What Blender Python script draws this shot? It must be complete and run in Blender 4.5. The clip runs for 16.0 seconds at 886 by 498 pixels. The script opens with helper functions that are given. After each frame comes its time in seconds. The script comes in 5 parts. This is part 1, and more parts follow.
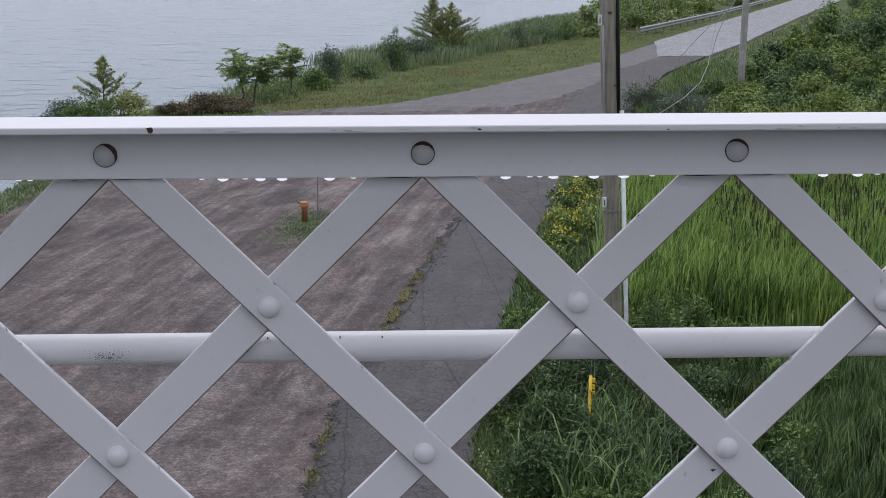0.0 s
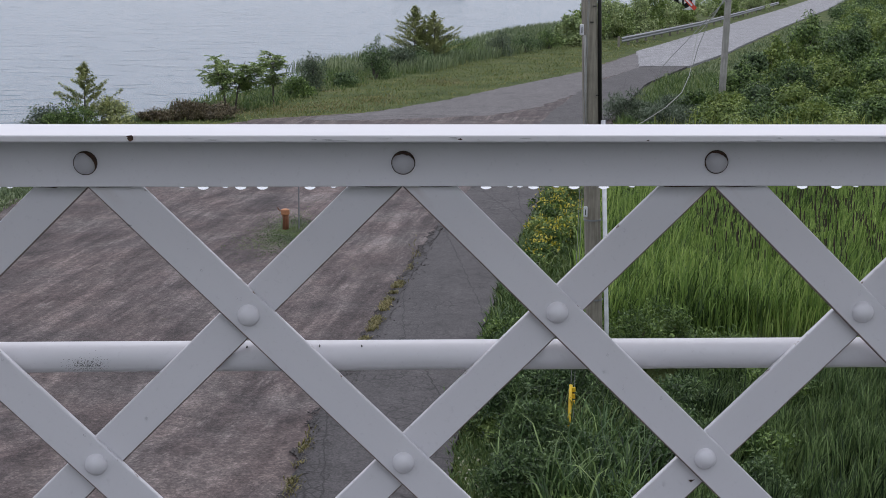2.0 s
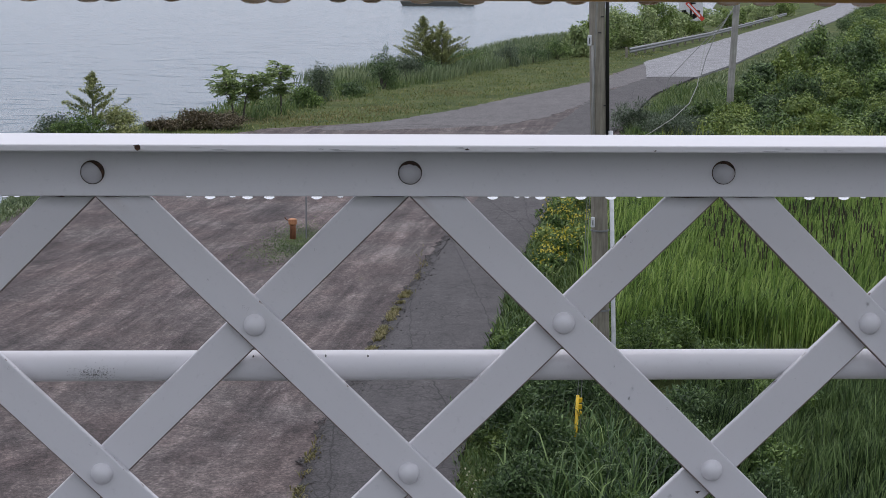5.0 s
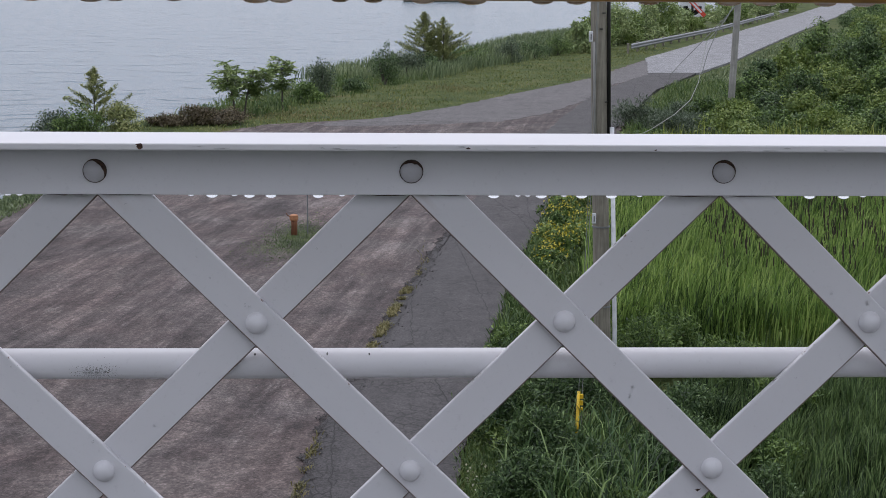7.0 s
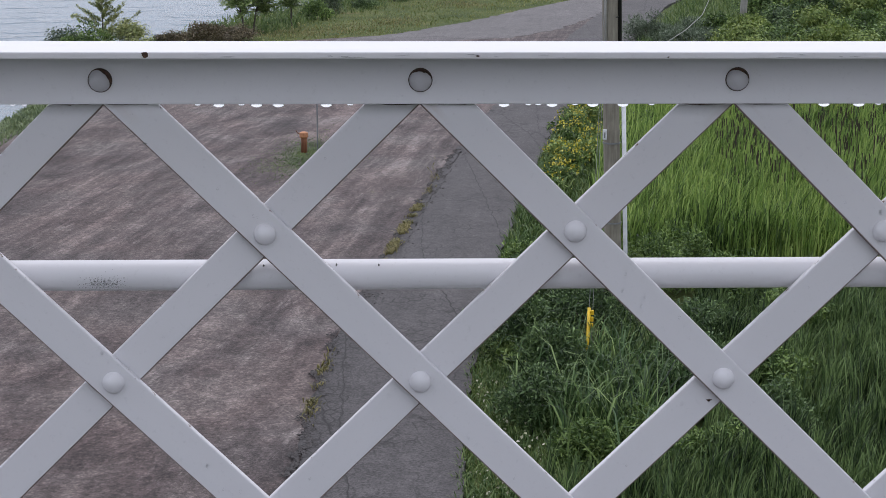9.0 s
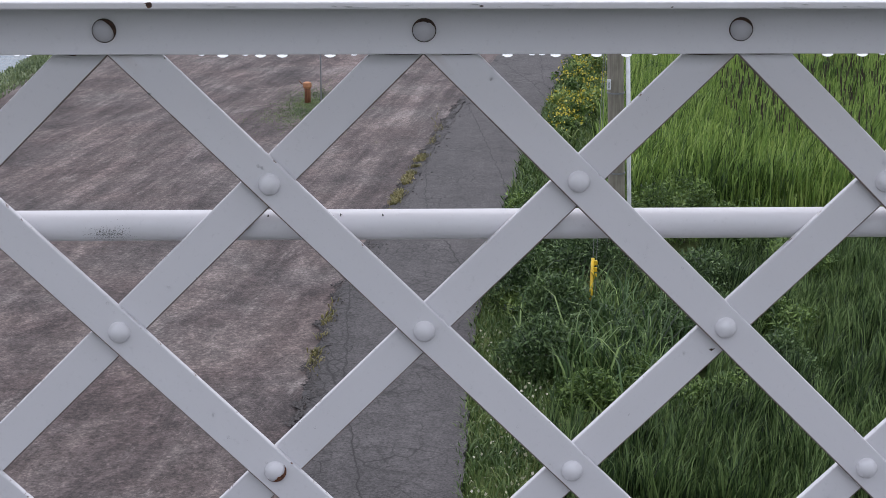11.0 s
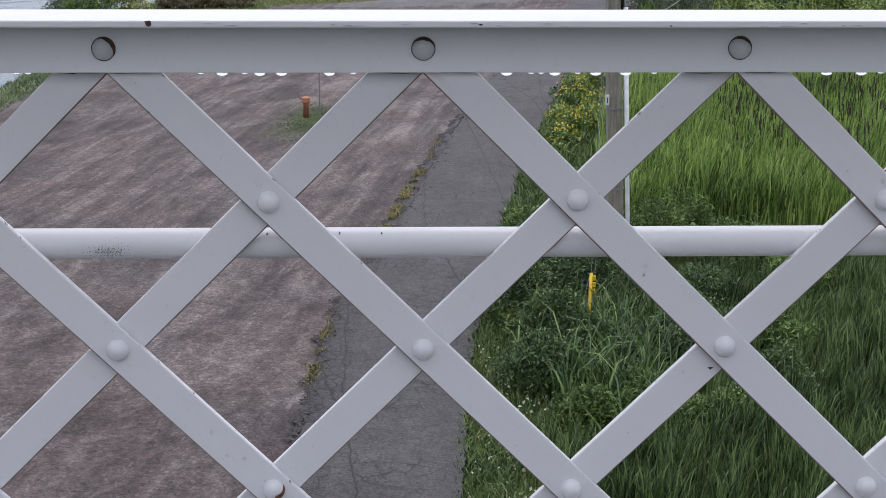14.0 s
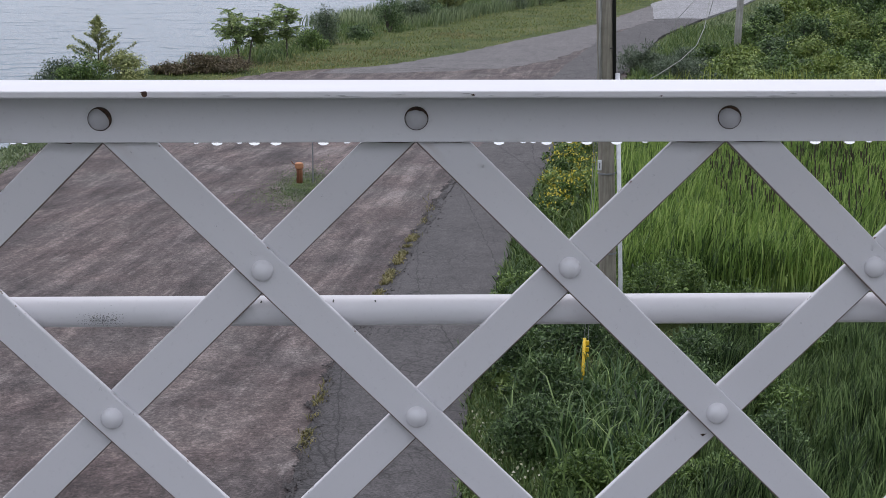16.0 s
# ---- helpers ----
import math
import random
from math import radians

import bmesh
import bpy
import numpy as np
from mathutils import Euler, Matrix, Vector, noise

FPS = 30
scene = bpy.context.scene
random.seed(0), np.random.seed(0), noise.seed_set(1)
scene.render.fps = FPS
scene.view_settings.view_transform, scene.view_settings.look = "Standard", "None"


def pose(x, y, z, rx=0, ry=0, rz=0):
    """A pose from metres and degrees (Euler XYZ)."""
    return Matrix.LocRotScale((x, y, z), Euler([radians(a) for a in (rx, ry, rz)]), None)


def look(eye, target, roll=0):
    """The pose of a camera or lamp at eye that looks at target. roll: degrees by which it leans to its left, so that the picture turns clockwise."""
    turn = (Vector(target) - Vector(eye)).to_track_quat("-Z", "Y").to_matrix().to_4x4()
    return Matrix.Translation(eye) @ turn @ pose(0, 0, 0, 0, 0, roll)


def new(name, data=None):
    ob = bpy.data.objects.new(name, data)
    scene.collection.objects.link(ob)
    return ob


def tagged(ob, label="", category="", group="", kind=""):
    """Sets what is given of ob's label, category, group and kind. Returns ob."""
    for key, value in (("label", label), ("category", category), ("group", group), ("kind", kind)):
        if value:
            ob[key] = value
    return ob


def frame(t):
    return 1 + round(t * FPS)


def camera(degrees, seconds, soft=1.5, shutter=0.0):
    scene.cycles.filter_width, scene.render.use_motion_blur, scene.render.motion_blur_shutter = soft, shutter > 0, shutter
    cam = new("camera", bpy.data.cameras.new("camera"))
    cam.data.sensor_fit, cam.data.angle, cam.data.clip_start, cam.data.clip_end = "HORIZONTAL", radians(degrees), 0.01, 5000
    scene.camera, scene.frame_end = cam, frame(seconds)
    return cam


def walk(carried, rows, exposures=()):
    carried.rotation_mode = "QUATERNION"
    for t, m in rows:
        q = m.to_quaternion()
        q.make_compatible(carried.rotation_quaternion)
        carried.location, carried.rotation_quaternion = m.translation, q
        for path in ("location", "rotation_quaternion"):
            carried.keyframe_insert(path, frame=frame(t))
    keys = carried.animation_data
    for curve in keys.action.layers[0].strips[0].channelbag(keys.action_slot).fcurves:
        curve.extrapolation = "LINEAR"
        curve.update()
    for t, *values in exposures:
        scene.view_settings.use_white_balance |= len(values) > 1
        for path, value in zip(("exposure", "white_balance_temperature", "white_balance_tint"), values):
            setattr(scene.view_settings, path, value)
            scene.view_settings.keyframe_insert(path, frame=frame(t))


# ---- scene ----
cam = camera(30.0, 16.0, soft=0.9)


def aim(x, y, z, yaw, pitch, roll):
    """A camera pose: yaw to the left of +y, pitch above level, roll as look() takes it."""
    a, b = radians(yaw), radians(pitch)
    way = Vector((-math.sin(a) * math.cos(b), math.cos(a) * math.cos(b), math.sin(b)))
    return look((x, y, z), Vector((x, y, z)) + way, roll)


PATH = [
    (0.0, -0.0539, -2.2963, 6.9995, -2.022, -10.091, -0.162),
    (0.5, -0.0531, -2.2954, 7.0002, -2.311, -10.165, -0.054),
    (1.0, -0.0534, -2.2968, 6.9996, -2.513, -10.118, 0.066),
    (1.5, -0.0531, -2.2988, 7.0013, -2.607, -10.010, 0.178),
    (2.0, -0.0524, -2.2983, 7.0016, -2.688, -9.801, 0.278),
    (2.5, -0.0523, -2.2967, 7.0016, -2.636, -9.596, 0.336),
    (3.0, -0.0514, -2.2973, 7.0018, -2.519, -9.446, 0.337),
    (3.5, -0.0510, -2.2967, 7.0008, -2.398, -9.283, 0.360),
    (6.0, -0.0519, -2.2985, 7.0019, -2.453, -9.683, 0.435),
    (6.5, -0.0510, -2.3016, 7.0030, -2.350, -9.765, 0.451),
    (7.0, -0.0517, -2.3041, 7.0064, -2.391, -9.596, 0.447),
    (7.5, -0.0509, -2.2946, 6.9980, -2.379, -10.192, 0.349),
    (8.0, -0.0514, -2.2942, 6.9973, -2.292, -10.805, 0.319),
    (8.5, -0.0513, -2.2941, 6.9975, -2.208, -11.087, 0.241),
    (9.0, -0.0499, -2.2851, 6.9920, -2.038, -12.454, 0.200),
    (9.2, -0.0500, -2.2862, 6.9921, -1.985, -12.985, 0.196),
    (11.5, -0.0504, -2.2944, 6.9938, -1.908, -14.186, 0.153),
    (12.0, -0.0509, -2.2949, 6.9943, -1.977, -14.187, 0.202),
    (12.5, -0.0504, -2.2933, 6.9956, -2.055, -14.167, 0.232),
    (13.0, -0.0507, -2.2940, 6.9958, -2.166, -14.108, 0.278),
    (13.5, -0.0503, -2.2926, 6.9967, -2.116, -14.022, 0.267),
    (14.0, -0.0511, -2.2914, 6.9982, -1.966, -13.663, 0.219),
    (14.5, -0.0514, -2.3047, 7.0056, -2.101, -12.513, 0.256),
    (15.0, -0.0515, -2.3069, 7.0056, -2.250, -12.111, 0.264),
    (15.5, -0.0516, -2.3063, 7.0061, -2.260, -11.767, 0.226),
    (16.0, -0.0516, -2.3057, 7.0058, -2.202, -11.415, 0.172),
]
walk(cam, [(t, aim(*p)) for t, *p in PATH], [(0.0, -0.03, 6350, 15), (2.5, -0.10, 6350, 15), (7.0, -0.10, 6350, 15), (7.6, 0.03, 6350, 15), (8.2, 0.10, 6350, 15), (9.0, 0.16, 6350, 15), (11.5, 0.23, 6350, 15), (14.0, 0.23, 6350, 15), (14.5, 0.14, 6350, 15), (16.0, 0.09, 6350, 15)])

# ---- world and light: a bright overcast sky ----
world = bpy.data.worlds.new("overcast_sky")
scene.world = world
world.use_nodes = True
wn, wl = world.node_tree.nodes, world.node_tree.links
sky = wn.new("ShaderNodeTexSky")
sky.sky_type = "NISHITA"
sky.sun_disc = False
sky.sun_elevation = radians(66)
sky.sun_rotation = radians(12)
sky.air_density, sky.dust_density, sky.ozone_density = 1.0, 3.0, 1.0
veil = wn.new("ShaderNodeHueSaturation")
veil.inputs["Saturation"].default_value = 0.55
wl.new(sky.outputs["Color"], veil.inputs["Color"])
cloud = wn.new("ShaderNodeMix")
cloud.data_type = "RGBA"
cloud.inputs[0].default_value = 0.75
cloud.inputs[7].default_value = (5.75, 6.05, 6.6, 1)
wl.new(veil.outputs["Color"], cloud.inputs[6])
# an overcast sky is brighter overhead than at the horizon
way, height = wn.new("ShaderNodeTexCoord"), wn.new("ShaderNodeSeparateXYZ")
wl.new(way.outputs["Generated"], height.inputs[0])
rise = wn.new("ShaderNodeMapRange")
rise.inputs["To Min"].default_value, rise.inputs["To Max"].default_value = 0.92, 1.50
wl.new(height.outputs["Z"], rise.inputs["Value"])
dome = wn.new("ShaderNodeVectorMath")
dome.operation = "SCALE"
wl.new(cloud.outputs[2], dome.inputs[0])
wl.new(rise.outputs["Result"], dome.inputs["Scale"])
wl.new(dome.outputs[0], wn["Background"].inputs["Color"])
wn["Background"].inputs["Strength"].default_value = 0.15
sun = new("sun", bpy.data.lights.new("sun", "SUN"))
sun.data.energy, sun.data.angle, sun.data.color = 0.5, radians(60), (1.0, 0.985, 0.97)
sun.matrix_world = pose(0, 0, 60, -24, 0, 12)

# ---- materials ----
def material(name, rough=0.6, metal=0.0):
    m = bpy.data.materials.new(name)
    m.use_nodes = True
    b = m.node_tree.nodes["Principled BSDF"]
    b.inputs["Roughness"].default_value, b.inputs["Metallic"].default_value = rough, metal
    return m, m.node_tree.nodes, m.node_tree.links, b


def ramp(n, l, fac, stops):
    r = n.new("ShaderNodeValToRGB")
    while len(r.color_ramp.elements) < len(stops):
        r.color_ramp.elements.new(0.5)
    for e, (p, c) in zip(r.color_ramp.elements, stops):
        e.position = p
        e.color = (*c, 1) if len(c) == 3 else c
    l.new(fac, r.inputs["Fac"])
    return r.outputs["Color"]


def grey(v):
    return (v, v, v)


def coords(n, l, scale=(1, 1, 1), rot=0.0, which="Object"):
    c, m = n.new("ShaderNodeTexCoord"), n.new("ShaderNodeMapping")
    if rot:
        m.vector_type = "TEXTURE"
        scale = tuple(1 / s for s in scale)
    m.inputs["Scale"].default_value = scale
    m.inputs["Rotation"].default_value = (0, 0, rot)
    l.new(c.outputs[which], m.inputs["Vector"])
    return m.outputs["Vector"]


def fbm(n, l, vec, scale, detail=6.0, rough=0.6, dist=0.0):
    t = n.new("ShaderNodeTexNoise")
    t.inputs["Scale"].default_value, t.inputs["Detail"].default_value = scale, detail
    t.inputs["Roughness"].default_value, t.inputs["Distortion"].default_value = rough, dist
    l.new(vec, t.inputs["Vector"])
    return t.outputs["Fac"]


def blend(n, l, fac, a, b, how="MIX"):
    m = n.new("ShaderNodeMix")
    m.data_type, m.blend_type = "RGBA", how
    for sock, v in ((m.inputs[0], fac), (m.inputs[6], a), (m.inputs[7], b)):
        if isinstance(v, (int, float)):
            sock.default_value = v
        elif isinstance(v, tuple):
            sock.default_value = (*v, 1)
        else:
            l.new(v, sock)
    return m.outputs[2]


def maths(n, l, op, a, b=0.0):
    m = n.new("ShaderNodeMath")
    m.operation = op
    m.use_clamp = False
    for sock, v in zip(m.inputs, (a, b)):
        if isinstance(v, (int, float)):
            sock.default_value = v
        else:
            l.new(v, sock)
    return m.outputs[0]


def relief(n, l, b, height, strength, distance):
    k = n.new("ShaderNodeBump")
    k.inputs["Strength"].default_value, k.inputs["Distance"].default_value = strength, distance
    l.new(height, k.inputs["Height"])
    l.new(k.outputs["Normal"], b.inputs["Normal"])


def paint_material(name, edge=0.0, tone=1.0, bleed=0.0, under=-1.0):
    """Smooth grey-lilac bridge paint, wet, with fine grime, small chips and rust; edge: half the width of a bar whose
    rims are worn; bleed: where along a bar rust has run from its end; under: sign of the lower rim, whose shade is
    painted in as a fine dark line.
    """
    m, n, l, b = material(name, 0.36)
    c = n.new("ShaderNodeTexCoord")
    info = n.new("ShaderNodeObjectInfo")
    shift = n.new("ShaderNodeVectorMath")
    shift.operation = "ADD"
    spread = maths(n, l, "MULTIPLY", info.outputs["Random"], 37.0)
    l.new(c.outputs["Object"], shift.inputs[0])
    l.new(spread, shift.inputs[1])
    v = shift.outputs[0]
    base = ramp(n, l, fbm(n, l, v, 3, 4, 0.5), [(0.25, (0.645 * tone, 0.637 * tone, 0.66 * tone)), (0.75, (0.675 * tone, 0.667 * tone, 0.69 * tone))])
    grime = ramp(n, l, fbm(n, l, v, 130, 5, 0.7), [(0.26, grey(0.90)), (0.42, grey(1.0))])
    base = blend(n, l, 1.0, base, grime, "MULTIPLY")
    each = ramp(n, l, info.outputs["Random"], [(0.0, grey(0.965)), (1.0, grey(1.03))])
    base = blend(n, l, 1.0, base, each, "MULTIPLY")
    chips = ramp(n, l, fbm(n, l, v, 75, 8, 0.7), [(0.765, grey(0)), (0.785, grey(1))])
    rust = ramp(n, l, fbm(n, l, v, 240, 4), [(0.3, (0.03, 0.022, 0.02)), (0.7, (0.16, 0.075, 0.04))])
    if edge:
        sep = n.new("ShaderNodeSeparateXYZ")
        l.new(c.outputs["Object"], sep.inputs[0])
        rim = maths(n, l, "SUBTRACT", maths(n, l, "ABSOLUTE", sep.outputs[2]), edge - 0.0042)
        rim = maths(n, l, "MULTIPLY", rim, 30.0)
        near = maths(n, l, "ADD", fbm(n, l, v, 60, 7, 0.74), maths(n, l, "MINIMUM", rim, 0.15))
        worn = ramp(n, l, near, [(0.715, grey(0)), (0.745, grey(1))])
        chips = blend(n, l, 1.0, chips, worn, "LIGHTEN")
        # Shade along the bar's lower rim, put into the colour as a thin line.
        rim_shade = n.new("ShaderNodeMapRange")
        rim_shade.inputs["From Min"].default_value, rim_shade.inputs["From Max"].default_value = edge - 0.0022, edge - 0.0009
        l.new(maths(n, l, "ADD", maths(n, l, "MULTIPLY", sep.outputs[2], under), maths(n, l, "MULTIPLY", fbm(n, l, v, 35, 4), 0.001)), rim_shade.inputs["Value"])
        chips = blend(n, l, 1.0, chips, maths(n, l, "MULTIPLY", rim_shade.outputs["Result"], 0.9), "LIGHTEN")
        end = n.new("ShaderNodeMapRange")
        end.inputs["From Min"].default_value, end.inputs["From Max"].default_value = bleed + 0.05, bleed - 0.02
        l.new(sep.outputs[0], end.inputs["Value"])
        streak = n.new("ShaderNodeMapping")
        streak.inputs["Scale"].default_value = (6, 1, 60)
        l.new(v, streak.inputs["Vector"])
        ran = ramp(n, l, fbm(n, l, streak.outputs["Vector"], 1.0, 4), [(0.48, grey(0)), (0.72, grey(0.4))])
        base = blend(n, l, maths(n, l, "MULTIPLY", ran, end.outputs["Result"]), base, (0.36, 0.22, 0.15))
    l.new(blend(n, l, chips, base, rust), b.inputs["Base Color"])
    l.new(ramp(n, l, fbm(n, l, v, 9, 5), [(0.3, grey(0.30)), (0.7, grey(0.40))]), b.inputs["Roughness"])
    relief(n, l, b, fbm(n, l, v, 190, 3), 0.10, 0.0006)
    return m


def rust_material(name="rust", warm=1.0):
    m, n, l, b = material(name, 0.85)
    v = coords(n, l)
    l.new(ramp(n, l, fbm(n, l, v, 220, 5), [(0.3, (0.022 * warm, 0.015 * warm ** 0.3, 0.012)), (0.55, (0.06 * warm, 0.03 * warm ** 0.6, 0.018)), (0.75, (0.17 * warm, 0.08 * warm ** 0.6, 0.035))]), b.inputs["Base Color"])
    relief(n, l, b, fbm(n, l, v, 500, 4), 0.5, 0.001)
    return m


def gravel_material():
    """Purple-brown crushed stone, damp and packed, with long wheel tracks and paler washed patches."""
    m, n, l, b = material("gravel", 0.76)
    b.inputs["Specular IOR Level"].default_value = 0.23
    v = coords(n, l)
    along = coords(n, l, (1.0, 0.38, 1.0), radians(-10))
    base = ramp(n, l, fbm(n, l, along, 0.9, 10, 0.72, 0.6), [(0.34, (0.040, 0.031, 0.030)), (0.45, (0.076, 0.060, 0.058)), (0.54, (0.110, 0.090, 0.085)), (0.68, (0.170, 0.144, 0.134))])
    hue = ramp(n, l, fbm(n, l, v, 0.4, 4), [(0.38, (1.04, 0.975, 0.96)), (0.62, (0.97, 0.995, 1.005))])
    base = blend(n, l, 1.0, base, hue, "MULTIPLY")
    # wheels run along the lot further out; its near end is only trodden
    sep, driven = n.new("ShaderNodeSeparateXYZ"), n.new("ShaderNodeMapRange")
    l.new(v, sep.inputs[0])
    driven.inputs["From Min"].default_value, driven.inputs["From Max"].default_value, driven.inputs["To Min"].default_value = 17.0, 30.0, 0.12
    l.new(sep.outputs[1], driven.inputs["Value"])
    blot = ramp(n, l, fbm(n, l, coords(n, l, (1.0, 0.55, 1.0), radians(-8)), 2.6, 9, 0.74, 0.8), [(0.37, grey(0.60)), (0.5, grey(0.96)), (0.63, grey(1.42))])
    base = blend(n, l, maths(n, l, "SUBTRACT", 1.0, maths(n, l, "MULTIPLY", driven.outputs["Result"], 0.5)), base, blot, "MULTIPLY")
    tracks = ramp(n, l, fbm(n, l, coords(n, l, (1.0, 0.03, 1.0), radians(-9)), 3.4, 6, 0.68), [(0.40, grey(0.70)), (0.5, grey(0.97)), (0.60, grey(1.36))])
    where = maths(n, l, "MULTIPLY", driven.outputs["Result"], ramp(n, l, fbm(n, l, v, 0.16, 3), [(0.36, grey(0.6)), (0.54, grey(1.0))]))
    base = blend(n, l, where, base, blend(n, l, 1.0, base, tracks, "MULTIPLY"))
    scrape = ramp(n, l, fbm(n, l, coords(n, l, (1.0, 0.14, 1.0), radians(-12)), 4.0, 8, 0.75), [(0.58, grey(0)), (0.68, grey(0.4))])
    base = blend(n, l, scrape, base, (0.29, 0.255, 0.24))
    grit = ramp(n, l, fbm(n, l, v, 11, 7, 0.85), [(0.36, grey(0.55)), (0.5, grey(1.0)), (0.64, grey(1.5))])
    base = blend(n, l, 1.0, base, grit, "MULTIPLY")
    pebbles = n.new("ShaderNodeTexVoronoi")
    pebbles.inputs["Scale"].default_value = 34
    l.new(v, pebbles.inputs["Vector"])
    stones = ramp(n, l, pebbles.outputs["Color"], [(0.1, grey(0.68)), (0.6, grey(0.98)), (0.95, grey(1.45))])
    base = blend(n, l, 1.0, base, stones, "MULTIPLY")
    moss = ramp(n, l, fbm(n, l, coords(n, l, (1.0, 0.5, 1.0)), 0.9, 9, 0.78), [(0.66, grey(0)), (0.74, grey(0.55))])
    base = blend(n, l, moss, base, (0.12, 0.12, 0.045))
    l.new(base, b.inputs["Base Color"])
    relief(n, l, b, fbm(n, l, v, 22, 8, 0.75), 0.7, 0.025)
    return m


def asphalt_material(name, tone, cracks=True, spread=0.45, cell=4.2, tint=(1.0, 0.915, 0.925)):
    """Worn asphalt: aggregate, dust drifts along the way, and a net of cracks where it gives (spread: how widely; cell: how fine)."""
    m, n, l, b = material(name, 0.70)
    b.inputs["Specular IOR Level"].default_value = 0.24
    v = coords(n, l)
    base = ramp(n, l, fbm(n, l, v, 0.6, 6), [(0.3, tuple(0.88 * tone * c for c in tint)), (0.7, tuple(1.22 * tone * c for c in tint))])
    worn = ramp(n, l, fbm(n, l, coords(n, l, (1.0, 0.12, 1.0), radians(-10)), 2.6, 6, 0.7), [(0.34, grey(0.88)), (0.66, grey(1.14))])
    base = blend(n, l, 1.0, base, ramp(n, l, fbm(n, l, v, 4.5, 7, 0.75), [(0.36, grey(0.78)), (0.64, grey(1.2))]), "MULTIPLY")
    base = blend(n, l, 1.0, base, worn, "MULTIPLY")
    grit = ramp(n, l, fbm(n, l, v, 30, 6, 0.78), [(0.36, grey(0.35)), (0.64, grey(1.7))])
    base = blend(n, l, 1.0, base, grit, "MULTIPLY")
    if cracks:
        warp = n.new("ShaderNodeMix")
        warp.data_type = "VECTOR"
        nz = n.new("ShaderNodeTexNoise")
        nz.inputs["Scale"].default_value, nz.inputs["Detail"].default_value = 2.2, 5
        l.new(v, nz.inputs["Vector"])
        warp.inputs[0].default_value = 0.16
        l.new(v, warp.inputs[4])
        l.new(nz.outputs["Color"], warp.inputs[5])
        def crack(scale, stretch, width):
            mp = n.new("ShaderNodeMapping")
            mp.inputs["Scale"].default_value = stretch
            mp.inputs["Rotation"].default_value = (0, 0, radians(-6))
            l.new(warp.outputs[1], mp.inputs["Vector"])
            vo = n.new("ShaderNodeTexVoronoi")
            vo.feature = "DISTANCE_TO_EDGE"
            vo.inputs["Scale"].default_value = scale
            l.new(mp.outputs["Vector"], vo.inputs["Vector"])
            return ramp(n, l, vo.outputs["Distance"], [(0.0, grey(1)), (width, grey(0.0))])
        where = ramp(n, l, fbm(n, l, v, 0.7, 4), [(spread, grey(0)), (spread + 0.16, grey(0.9))])
        line = blend(n, l, 1.0, crack(cell, (1, 0.8, 1), 0.06), where, "MULTIPLY")
        line = blend(n, l, 1.0, line, crack(0.8, (1, 0.10, 1), 0.009), "LIGHTEN")
        base = blend(n, l, maths(n, l, "MULTIPLY", line, 0.95), base, (0.008, 0.007, 0.007))
    l.new(base, b.inputs["Base Color"])
    relief(n, l, b, fbm(n, l, v, 60, 4), 0.25, 0.006)
    return m


def foliage_material(name, dark, mid, light, scale=1.2, rough=0.5, vary=0.42):
    """Leaves: each leaf a shade of its own, drifting over the plant; thin, so that light comes through."""
    m, n, l, b = material(name, rough)
    b.inputs["Specular IOR Level"].default_value = 0.3
    dark, mid, light = [(x * 1.06, y * 0.98, z * 1.3) for x, y, z in (dark, mid, light)]
    g = n.new("ShaderNodeNewGeometry")
    big = fbm(n, l, coords(n, l), scale, 3)
    mixed = maths(n, l, "ADD", maths(n, l, "MULTIPLY", g.outputs["Random Per Island"], vary), maths(n, l, "SUBTRACT", maths(n, l, "MULTIPLY", big, 0.95), 0.13 + (vary - 0.42) / 2))
    col = ramp(n, l, mixed, [(0.2, dark), (0.52, mid), (0.85, light)])
    l.new(col, b.inputs["Base Color"])
    t = n.new("ShaderNodeBsdfTranslucent")
    l.new(col, t.inputs["Color"])
    mx = n.new("ShaderNodeMixShader")
    mx.inputs[0].default_value = 0.19
    l.new(b.outputs[0], mx.inputs[1])
    l.new(t.outputs[0], mx.inputs[2])
    l.new(mx.outputs[0], n["Material Output"].inputs["Surface"])
    return m


def soil_material():
    m, n, l, b = material("grassy_soil", 0.95)
    b.inputs["Specular IOR Level"].default_value = 0.12
    v = coords(n, l)
    base = ramp(n, l, fbm(n, l, v, 0.35, 8, 0.65), [(0.3, (0.030, 0.045, 0.016)), (0.47, (0.070, 0.095, 0.030)), (0.6, (0.105, 0.12, 0.043)), (0.75, (0.17, 0.14, 0.075))])
    grit = ramp(n, l, fbm(n, l, v, 7, 8, 0.8), [(0.3, grey(0.5)), (0.7, grey(1.35))])
    l.new(blend(n, l, 1.0, base, grit, "MULTIPLY"), b.inputs["Base Color"])
    relief(n, l, b, fbm(n, l, v, 9, 6), 0.3, 0.05)
    return m


